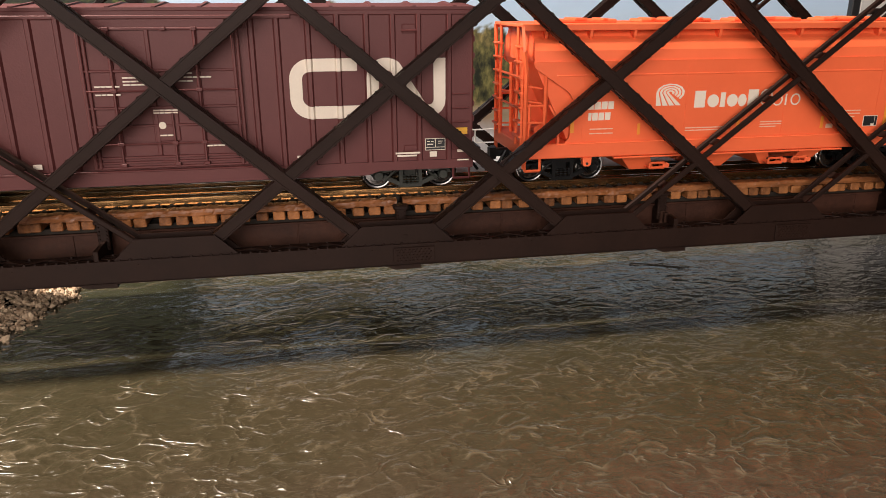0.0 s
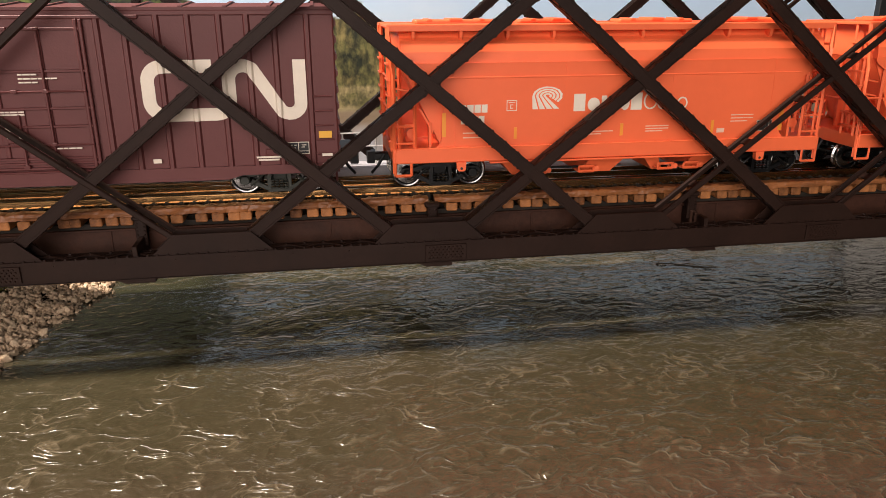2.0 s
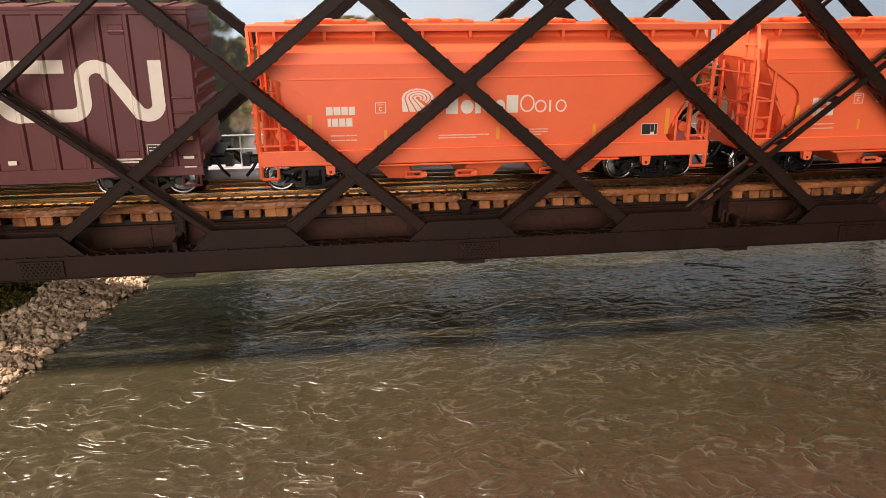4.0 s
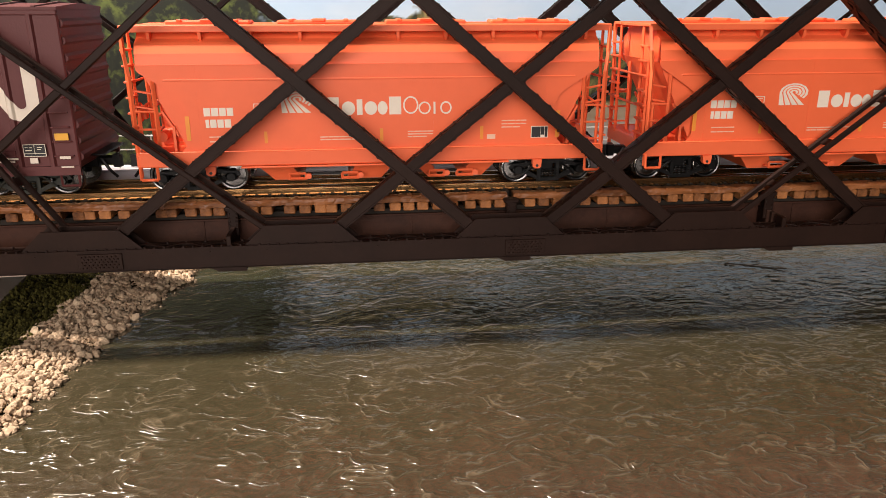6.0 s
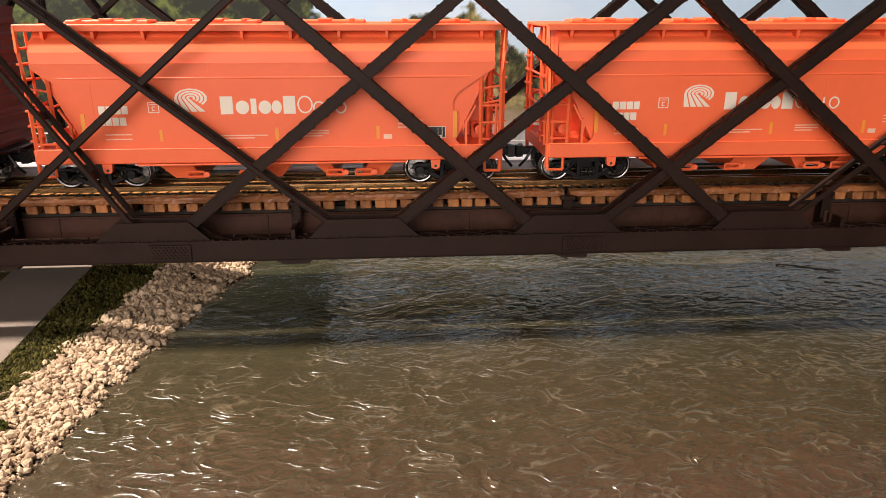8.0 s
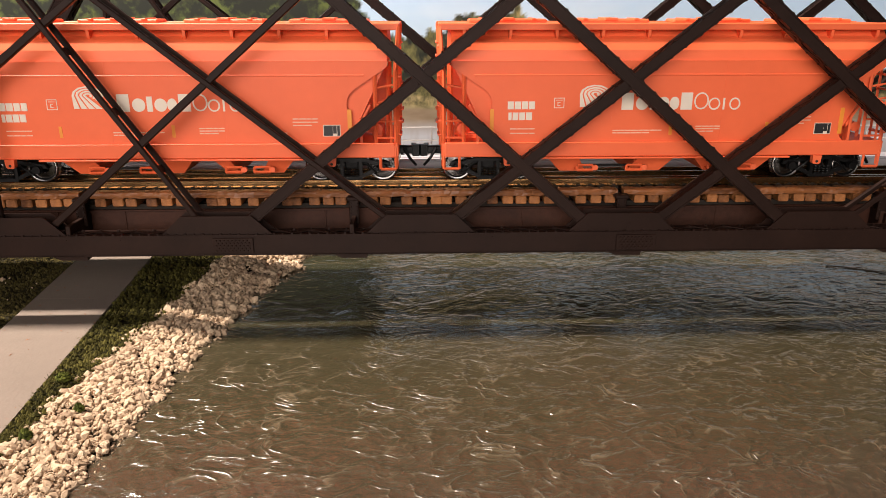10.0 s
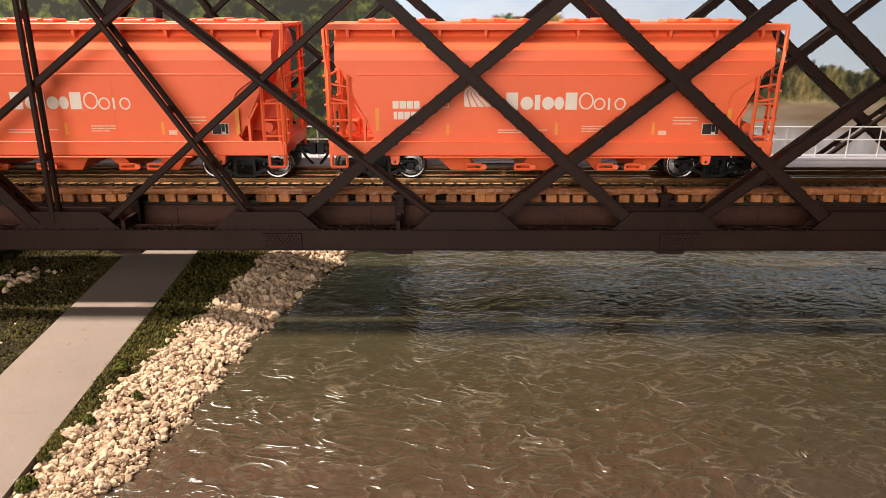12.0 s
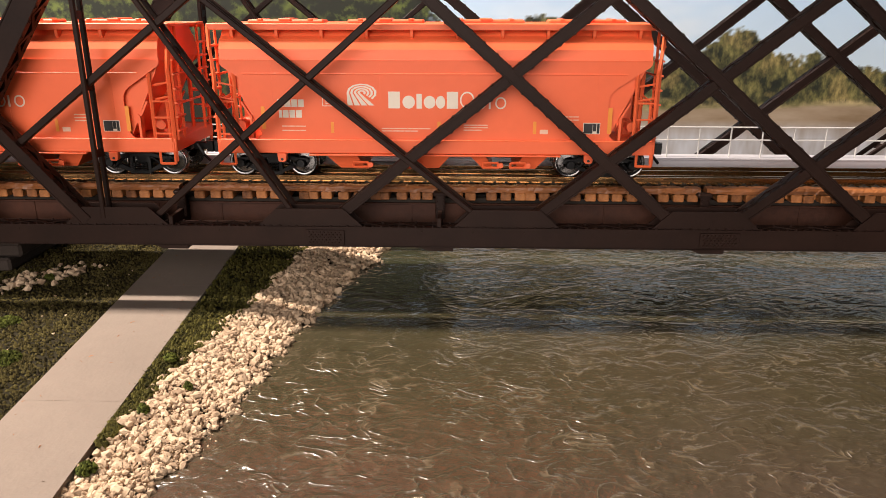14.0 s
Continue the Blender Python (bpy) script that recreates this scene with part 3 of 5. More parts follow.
def build_truss(name, y_front, facing, shift, label, rising, falling):
    """One side of the bridge; facing -1: its plain face looks to lower y."""
    truss = thing(name, label, "bridge truss", "bridge trusses", x=shift)

    def yy(a, b):
        return (y_front + a, y_front + b) if facing < 0 else (y_front - b, y_front - a)

    x0, x1 = NODES[0] - 4, NODES[-1] + 4
    # bottom chord: front and back plates with flanges, laced across the top
    d = -facing
    cs = [(0, 2.75), (-0.05, 2.752), (-0.05, 2.735), (0.16, 2.735), (0.16, 2.78), (0.07, 2.80), (0.07, 3.35), (0.16, 3.36), (0.16, 3.405), (-0.05, 3.405), (-0.05, 3.37), (0, 3.365)]
    part("chord_front_plate", Shape().prism([(y_front + d * p, z) for p, z in cs], "x", x0, x1), STEEL, truss)
    part("chord_back_plate", Shape().prism([(y_front + d * (0.55 - p), z) for p, z in cs], "x", x0, x1), STEEL, truss)
    lace = Shape()
    k = int((x1 - x0) / 0.55)
    for i in range(k):
        xa, xb = x0 + i * 0.55, x0 + (i + 1) * 0.55
        ya, yb = (y_front + 0.1, y_front + 0.45) if facing < 0 else (y_front - 0.1, y_front - 0.45)
        if i % 2:
            ya, yb = yb, ya
        d = Vector((xb - xa, yb - ya, 0)).normalized()
        w = Vector((-d.y, d.x, 0)) * 0.06
        p, q = Vector((xa, ya, 3.41)), Vector((xb, yb, 3.41))
        t = Vector((0, 0, 0.03))
        lace.add([p - w, p + w, q + w, q - w, p - w + t, p + w + t, q + w + t, q - w + t],
                 [(0, 1, 2, 3), (4, 5, 6, 7), (0, 1, 5, 4), (1, 2, 6, 5), (2, 3, 7, 6), (3, 0, 4, 7)])
        lace.dot((xa, y_front + 0.02 * -facing, 3.405), 0.062, (0, 0, 1))
        lace.dot((xa + 0.27, y_front + 0.02 * -facing, 3.405), 0.05, (0, 0, 1))
        lace.dot((xa, y_front + 0.45 * -facing, 3.42), 0.06, (0, 0, 1))
        if facing < 0:
            lace.dot((xa, y_front - 0.015, 2.76), 0.03, (0, 0, -1))
            if i % 3 == 0:
                lace.dot((xa + 0.2, y_front, 3.25), 0.022, (0, -1, 0))
    tagged(part("chord_lacing", lace, STEEL, truss), kind="stuff")
    a, b = yy(0.0, 0.6)
    part("top_chord", Shape().cbox(x0 + 4, a, TOP_Z - 0.1, x1, b, TOP_Z + 0.55, 0.03), STEEL, truss)
    # gussets and splice plates
    for j, gx in enumerate(NODES):
        a, b = yy(0.025, 0.075)
        g = Shape().prism([(gx - 1.72, 3.385), (gx + 1.72, 3.385), (gx + 1.08, 3.985), (gx - 1.08, 3.985)], "y", a, b)
        a2, b2 = yy(0.55, 0.6)
        g.prism([(gx - 1.72, 3.385), (gx + 1.72, 3.385), (gx + 1.08, 3.985), (gx - 1.08, 3.985)], "y", a2, b2)
        part("gusset", g, STEEL, truss)
        if j % 2 == 1:
            sx = gx + 0.47
            a, b = yy(-0.06, -0.004)
            s = Shape().cbox(sx - 0.63, a, 2.80, sx + 0.63, b, 3.30, 0.012)
            f = a if facing < 0 else b
            for ix in range(9):
                for iz in range(5):
                    s.dot((sx - 0.48 + ix * 0.12 + (0.03 if iz % 2 else -0.03), f, 2.88 + iz * 0.085), 0.036, (0, facing, 0))
            part("splice_plate", s, STEEL, truss)
    # diagonals: rising to the upper right, then to the upper left
    top = TOP_Z - 0.05
    for j, gx in enumerate(NODES):
        off, slope = rising.get(j, rising[0])
        p0, p1 = (gx + off + 0.3, NODE_Z + 0.3 * slope), (gx + off + (top - NODE_Z) / slope, top)
        if p1[0] < NODES[-1] + 4 and j > 0:
            if j >= 6:
                double_member(truss, p0, p1, *yy(0.10, 0.82), 0.17)
            elif j <= 2:
                double_member(truss, p0, p1, *yy(0.16, 0.36), 0.22)
            else:
                laced_member(truss, p0, p1, *yy(0.15, 0.60), 0.33, True)
        off, slope = falling.get(j, falling[0])
        p0, p1 = (gx + off - 0.3, NODE_Z + 0.3 * slope), (gx + off - (top - NODE_Z) / slope, top)
        if j in (3, 4):
            double_member(truss, p0, p1, *yy(0.09, 0.80), 0.17)
        elif j > 4:
            laced_member(truss, p0, p1, *yy(0.105, 0.62), 0.35, True)
    # tie plates where the diagonals cross
    for j in (4, 5, 6):
        for k in (j + 1, j + 2):
            (o0, s0), (o1, s1) = rising.get(j, rising[0]), falling.get(k, falling[0])
            rise = (NODES[k] + o1 - NODES[j] - o0) / (1 / s0 + 1 / s1)
            x, z = NODES[j] + o0 + rise / s0, NODE_Z + rise
            a, b = yy(0.2, 0.5)
            part("tie_plate", Shape().cbox(x - 0.2, a, z - 0.14, x + 0.2, b, z + 0.16, 0.04), STEEL, truss)
    # hip hanger and end post
    gx = NODES[2]
    double_member(truss, (gx - 0.42, 3.6), (gx - 0.42, top), *yy(0.0, 0.56), 0.16)
    laced_member(truss, (gx - 6.65, 3.2), (gx - 0.1, top), *yy(0.0, 0.6), 0.7, True)
    laced_member(truss, (gx - 1.0, 3.5), (gx - 4.05, 7.16), *yy(0.0, 0.56), 0.4, True)
    return truss


build_truss("bridge_truss", 20.6, -1, 0.0, "dark brown riveted steel lattice truss beside the track ties", RISING, FALLING)
build_truss("bridge_truss", 28.8, 1, 1.15, "dark brown riveted steel lattice truss beside the pale walkway", FAR_RISING, FAR_FALLING)

BEAMS = [-6.05 + 8.72 * k for k in range(-3, 5)]


def build_floor_beams():
    for bx in BEAMS:
        beam = thing("floor_beam", "dark brown riveted cross beam under the bridge deck", "beam", "floor beams")
        sh = Shape().cbox(bx - 0.07, 20.62, 2.72, bx + 0.07, 28.7, 3.7, 0.015)
        part("web", sh, STEEL, beam)
        part("bottom_flange", Shape().prism([(bx - 0.68, 2.735), (bx + 0.45, 2.735), (bx + 0.45, 2.58), (bx - 0.35, 2.58)], "y", 20.66, 28.6), STEEL, beam)
        post = Shape().cbox(bx - 0.16, 21.62, 3.4, bx + 0.16, 21.72, 4.22, 0.02).cbox(bx - 0.05, 21.7, 3.4, bx + 0.05, 22.1, 4.3, 0.02)
        post.cbox(bx - 0.24, 21.60, 4.16, bx + 0.24, 21.95, 4.32, 0.05)
        for i in range(6):
            for s in (-0.1, 0.1):
                post.dot((bx + s, 21.62, 3.5 + i * 0.12), 0.035, (0, -1, 0))
        part("bracket", post, STEEL, beam, "riveted bracket post")


build_floor_beams()


def build_girders():
    for name, y, s in (("plate_girder", 22.2, -1), ("plate_girder", 24.8, 1)):
        g = thing(name, "rusty brown plate girder under the ties", "girder", "plate girders")
        x0, x1 = NODES[0] - 4, NODES[-1] + 4
        part("web", Shape().cbox(x0, y - 0.04, 2.85, x1, y + 0.04, 3.80, 0.01), GIRDER, g)
        # added, unseen stringer: carries the ties and stands in for dark in their gaps
        part("stringer", Shape().cbox(x0, y + (0.55 if s < 0 else -0.85), 3.4, x1, y + (0.85 if s < 0 else -0.55), 3.985, 0.02), TIE_DARK, g, "dark stringer added to carry the ties and blacken their gaps")
        part("packing", Shape().cbox(x0, y - s * 0.02 - 0.06, 3.82, x1, y - s * 0.02 + 0.06, 3.985, 0.01), TIE_DARK, g)
        part("top_flange", Shape().cbox(x0, y - 0.13, 3.76, x1, y + 0.13, 3.82, 0.01), GIRDER, g)
        part("bottom_flange", Shape().cbox(x0, y - 0.3, 2.8, x1, y + 0.3, 2.86, 0.01), GIRDER, g)
        x = x0
        while x < x1:
            st = Shape().cbox(x - 0.025, y + s * 0.04 - 0.03, 2.86, x + 0.025, y + s * 0.04 + 0.03, 3.76, 0.008)
            part("stiffener", st, GIRDER, g)
            x += 2.18


build_girders()

RAIL_Z, TRACK_Y, GAUGE = 4.65, 23.5, 1.65


def hewn_timber(x0, x1, y0, y1, z0, z1, seed):
    """A long timber with splintered, uneven edges."""
    rng = random.Random(seed)
    sh = Shape()
    n = int((x1 - x0) / 0.07)
    v, f = [], []
    wob = [0.0] * 8
    for i in range(n + 1):
        x = x0 + (x1 - x0) * i / n
        wob = [0.55 * w + rng.gauss(0, 0.0085) for w in wob]
        a, b, c, d, e, g, p, q = wob
        ring = [(y0 + a, z0 + b), (y0 - 0.012 + c, (z0 + z1) / 2 + d), (y0 + 0.02 + e, z1 - 0.03 + g), (y0 + 0.07 + p, z1 + q), (y1, z1 + g), (y1, z0)]
        v += [(x, yy, zz) for yy, zz in ring]
    for i in range(n):
        for k in range(6):
            f.append((6 * i + k, 6 * i + (k + 1) % 6, 6 * i + 6 + (k + 1) % 6, 6 * i + 6 + k))
    f += [tuple(range(6)), tuple(6 * n + k for k in range(6))]
    return sh.add(v, f)


def build_track():
    track = thing("railway_track", "weathered rails on dark sleepers over brown bridge ties", "track", kind="structure")
    x0, x1 = NODES[0] - 4, NODES[-1] + 4
    for y in (TRACK_Y - GAUGE / 2 - 0.04, TRACK_Y + GAUGE / 2 + 0.04, TRACK_Y - 0.42, TRACK_Y + 0.42):
        guard = abs(y - TRACK_Y) < 0.6
        top = RAIL_Z - (0.04 if guard else 0)
        sh = Shape().cbox(x0, y - 0.045, top - 0.07, x1, y + 0.045, top, 0.012)
        sh.box(x0, y - 0.015, top - 0.2, x1, y + 0.015, top - 0.06)
        sh.box(x0, y - 0.09, RAIL_Z - 0.23, x1, y + 0.09, RAIL_Z - 0.2)
        part("guard_rail" if guard else "rail", sh, RAIL, track)
    for y0, label in ((21.865, "near"), (24.72, "far")):
        for bx in BEAMS:
            part("guard_timber", hewn_timber(bx - 8.72 + 0.1, bx - 0.1 + (0.14 if label == "far" else 0), y0, y0 + 0.36, 4.255, 4.45, int(bx * 10) % 97), TIMBER, track)
    me = Shape().cbox(-0.178, 21.85, 3.985, 0.178, 25.15, 4.245, 0.03).data("bridge_tie", TIE)
    rng = random.Random(3)
    x = x0 + 0.2
    while x < x1:
        if -24 < x < 26:
            near = min(abs(x - b) for b in BEAMS)
            if near > 0.2:
                part("tie", me, None, track, at=pose(x * CM, rng.uniform(-0.02, 0.03) * CM, rng.uniform(-0.015, 0.0) * CM, 0, 0, rng.uniform(-0.3, 0.3)))
        x += 0.484
    dk = Shape()
    x = x0 + 0.2
    while x < x1:
        dk.cbox(x - 0.13, 22.35, 4.25, x + 0.13, 24.65, 4.43, 0.02)
        x += 0.40
    tagged(part("track_sleepers", dk, TIE_DARK, track, "dark plastic sleepers"), kind="stuff")
    ch = Shape()
    for y in (TRACK_Y - GAUGE / 2 - 0.17, TRACK_Y - GAUGE / 2 + 0.09, TRACK_Y + GAUGE / 2 - 0.09, TRACK_Y + GAUGE / 2 + 0.17):
        x = x0 + 0.2
        while x < x1:
            ch.box(x - 0.05, y - 0.04, 4.43, x + 0.05, y + 0.04, 4.47)
            x += 0.40
    tagged(part("rail_chairs", ch, TIE_DARK, track), kind="stuff")


build_track()


def build_walkway():
    deck = thing("walkway", "pale grey walkway deck beside the track with white pipe railing", "walkway")
    part("deck", Shape().cbox(-44, 25.25, 4.45, 50, 26.5, 4.72, 0.02), WALKWAY, deck)
    part("kerb", Shape().cbox(-44, 25.2, 4.72, 50, 25.32, 4.80, 0.02), WALKWAY, deck)
    for z in (5.38, 5.86):
        part("handrail", Shape().rod((-44, 25.9, z), (50, 25.9, z), 0.028, 6), RAILING, deck)
    me = Shape().rod((0, 25.9, 4.7), (0, 25.9, 5.87), 0.03, 6).data("railing_post", RAILING)
    x = 3.62 - 1.18 * 34
    while x < 30:
        part("post", me, None, deck, at=pose(x * CM, 0, 0))
        x += 1.18


build_walkway()


# ---------------------------------------------------------------- abutment
def build_abutment():
    ab = thing("abutment", "weathered dark brown stone block bridge abutment on the bank", "abutment", kind="structure")
    rng = random.Random(8)
    for row in range(5):
        z = -0.2 + row * 0.58
        x = -22.0 - row * 0.12 - (0.6 if row % 2 else 0)
        while x > -40:
            w = rng.uniform(1.5, 2.3)
            part("stone_block", Shape().cbox(x - w + 0.03, 23.9 + row * 0.15 + rng.uniform(-0.06, 0.06), z + 0.02, x, 29.5, z + 0.56, 0.09), MASONRY, ab)
            x -= w
    return ab


build_abutment()


# ---------------------------------------------------------------- stones, ground cover
def stone_mesh(rng, name):
    bm = bmesh.new()
    bmesh.ops.create_icosphere(bm, subdivisions=1, radius=1)
    sx, sy, sz = rng.uniform(0.8, 1.25), rng.uniform(0.65, 1.0), rng.uniform(0.5, 0.8)
    for v in bm.verts:
        k = rng.uniform(0.66, 1.2)
        v.co = Vector((v.co.x * sx * k, v.co.y * sy * k, v.co.z * sz * k))
    me = bpy.data.meshes.new(name)
    bm.to_mesh(me)
    bm.free()
    me.materials.append(STONE)
    return me


def rock_inner(y):
    """Where the stones end on the grass side."""
    return np.interp(y, [0, 11.3, 13.8, 15.6, 18.4, 21.7, 26.6, 34], [-13.9, -13.7, -13.55, -13.35, -13.0, -12.45, -12.0, -11.3])


def build_stones():
    rng = random.Random(21)
    riprap = thing("riprap", "cream limestone riprap stones piled along the water's edge", "stones")
    kinds = [stone_mesh(rng, "stone") for _ in range(10)]
    coords = [[v.co.copy() for v in k.vertices] for k in kinds]
    polys = [[tuple(p.vertices) for p in k.polygons] for k in kinds]
    rest = Shape()
    singles = 0

    def place(x, y, z, r, single):
        k = rng.randrange(10)
        m = pose(x * CM, y * CM, z * CM, rng.uniform(-35, 35), rng.uniform(-35, 35), rng.uniform(0, 360)) @ Matrix.Scale(r * CM, 4)
        if single:
            part("stone", kinds[k], None, riprap, at=m)
        else:
            rest.add([tuple((m @ c) / CM) for c in coords[k]], polys[k])

    for k in range(19000):
        y = rng.uniform(5, 34)
        e, g = float(edge_x(y)), float(rock_inner(y))
        u = rng.uniform(-0.04, 1.05)
        x = e + (g - e) * u + 0.12 * rng.uniform(-1, 1) + 0.12 * math.sin(y * 3.1) + 0.1 * math.sin(y * 7.3)
        r = rng.choice((0.03, 0.035, 0.04, 0.045, 0.05, 0.06, 0.07, 0.085, 0.10, 0.145))
        z = max(0.0, float(bank_height(np.array(x), np.array(y)))) + 0.05 + 0.22 * math.sin(min(1, max(0, u)) * math.pi) + rng.uniform(-0.08, 0.06)
        big = r >= 0.14 and singles < 290 and 7 < y < 27
        if big:
            singles += 1
            r *= rng.uniform(0.9, 1.25)
        place(x, y, z, r, big)
    for k in range(70):
        y = rng.uniform(8, 28)
        place(float(edge_x(y)) + rng.uniform(0, 0.5), y, 0.0, rng.uniform(0.03, 0.06), False)
    for k in range(170):
        t = rng.random()
        x, y = -23.4 + 3.4 * t + rng.gauss(0, 0.4), 20.8 + 4.0 * t + rng.gauss(0, 0.35)
        place(x, y, 0.42 + rng.uniform(0, 0.22) * (1 - t), rng.choice((0.09, 0.12, 0.15, 0.2)), False)
    for k in range(60):
        place(rng.uniform(-26, -18), rng.uniform(10, 26), 0.42, rng.uniform(0.03, 0.07), False)
    tagged(part("stone_fill", rest, STONE, riprap, "small cream stones"), kind="stuff")


build_stones()


def build_cover():
    """Foam crumbs and fibres glued over the earth, away from path and stones."""
    rng = random.Random(31)
    for name, label, mat, spans, crumbs, fibres in (
            ("green_ground_cover", "dark green foam ground cover between path and stones", GRASS, "right", 15000, 9000),
            ("dry_ground_cover", "patchy olive and brown foam ground cover with fibres", MOSS, "left", 70000, 20000)):
        sh = Shape()
        made = 0
        total = crumbs + fibres
        while made < total:
            y = rng.uniform(3, 34)
            l, r = path_edges(y)
            if spans == "right" and y < 12.5:
                made += 1
                continue
            if spans == "right":
                x = rng.uniform(r + 0.05, float(rock_inner(y)) + 0.1) if float(rock_inner(y)) > r else r + rng.uniform(0, 0.2)
            else:
                x = rng.uniform(-30, l - 0.05)
            patch = float(lattice_noise(np.array(x * 0.7), np.array(y * 0.7), 17))
            if rng.random() > 0.75 + 0.6 * patch:
                made += 1
                continue
            z = float(bank_height(np.array(x), np.array(y))) + 0.02 + 0.10 * max(0, patch) + (rng.uniform(0, 0.14) if spans == "right" else 0)
            if made < crumbs:
                s = rng.uniform(0.03, 0.085) if spans == "right" else rng.uniform(0.03, 0.075)
                v = [(s, 0, 0), (-s, 0, 0), (0, s, 0), (0, -s, 0), (0, 0, s), (0, 0, -s)]
                v = [(x + a * rng.uniform(0.6, 1.2), y + b * rng.uniform(0.6, 1.2), z + c * rng.uniform(0.6, 1.2)) for a, b, c in v]
                sh.add(v, [(0, 2, 4), (2, 1, 4), (1, 3, 4), (3, 0, 4), (2, 0, 5), (1, 2, 5), (3, 1, 5), (0, 3, 5)])
            else:
                a = rng.uniform(0, 6.3)
                n = rng.uniform(0.08, 0.24)
                dx, dy, dz = n * math.cos(a), n * math.sin(a), rng.uniform(0.0, 0.45) * n
                wx, wy = -0.009 * math.sin(a), 0.009 * math.cos(a)
                sh.add([(x - wx, y - wy, z + 0.02), (x + wx, y + wy, z + 0.02), (x + dx, y + dy, z + 0.04 + dz)], [(0, 1, 2)])
            made += 1
        ob = new(name, sh.data(name, mat))
        tagged(ob, label, "ground cover", kind="stuff")
    # brighter tufts
    for tx, ty, r in ((-13.5, 11.6, 0.20), (-13.2, 13.9, 0.13), (-12.6, 15.3, 0.12), (-13.6, 10.2, 0.22), (-21.6, 17.9, 0.8), (-20.0, 19.4, 0.4), (-18.6, 16.8, 0.5), (-22.8, 15.6, 0.9), (-13.55, 16.6, 0.16), (-20.8, 23.3, 0.2)):
        sh = Shape()
        z0 = float(bank_height(np.array(tx), np.array(ty))) + (0.25 if tx > -13.8 and r < 0.3 else 0.06)
        for k in range(int(260 * r / 0.3)):
            a, q = rng.uniform(0, 6.3), r * math.sqrt(rng.random())
            x, y = tx + q * math.cos(a), ty + q * math.sin(a)
            z = z0 + 0.22 * math.sqrt(max(0, 1 - (q / r) ** 2)) * rng.random()
            s = rng.uniform(0.03, 0.065)
            v = [(s, 0, 0), (-s, 0, 0), (0, s, 0), (0, -s, 0), (0, 0, s), (0, 0, -s)]
            v = [(x + b * rng.uniform(0.5, 1.3), y + c * rng.uniform(0.5, 1.3), z + d * rng.uniform(0.5, 1.3)) for b, c, d in v]
            sh.add(v, [(0, 2, 4), (2, 1, 4), (1, 3, 4), (3, 0, 4), (2, 0, 5), (1, 2, 5), (3, 1, 5), (0, 3, 5)])
        tagged(new("foam_tuft", sh.data("foam_tuft", BUSH)), "small bright green foam tuft on the bank", "tuft", "foam tufts")
    # clippings scattered on the path
    sh = Shape()
    for k in range(120):
        y = rng.uniform(9, 27)
        l, r = path_edges(y)
        x = rng.uniform(l, r)
        if y < 20 and rng.random() < 0.65:
            continue
        a, n = rng.uniform(0, 6.3), rng.uniform(0.04, 0.17)
        wx, wy = -0.006 * math.sin(a), 0.006 * math.cos(a)
        sh.add([(x - wx, y - wy, 0.526), (x + wx, y + wy, 0.526), (x + n * math.cos(a), y + n * math.sin(a), 0.535), (x + n * 0.5 * math.cos(a + 0.3), y + n * 0.5 * math.sin(a + 0.3), 0.545)], [(0, 1, 3), (1, 2, 3), (0, 3, 2)])
    tagged(new("clippings", sh.data("clippings", TIMBER)), "loose brown fibres lying on the path", "debris", kind="stuff")


build_cover()


def build_twig():
    """A dark stick lying in the water beyond the bridge."""
    rng = random.Random(5)
    pts = [(12.7 + 2.2 * i / 7, 26.4 - 0.85 * i / 7 + rng.uniform(-0.05, 0.05), 0.03 + 0.02 * math.sin(i)) for i in range(8)]
    twig = thing("twig", "thin dark stick floating in the river", "twig")
    part("stem", Shape().pipe(pts, 0.026, 6), TIE_DARK, twig)
    part("side_shoot", Shape().pipe([pts[3], (pts[3][0] + 0.45, pts[3][1] + 0.1, 0.05)], 0.02, 5), TIE_DARK, twig)


build_twig()


# ---------------------------------------------------------------- train
SPEED = 2.535                      # centimetres a second, towards lower x
HOPPER_AT, HOPPER_PITCH, BOXCAR_AT = 13.65, 15.6, 13.65 - 17.57
WHEEL_R = 0.475
TURNING = []                       # wheel sets, with their place on their truck


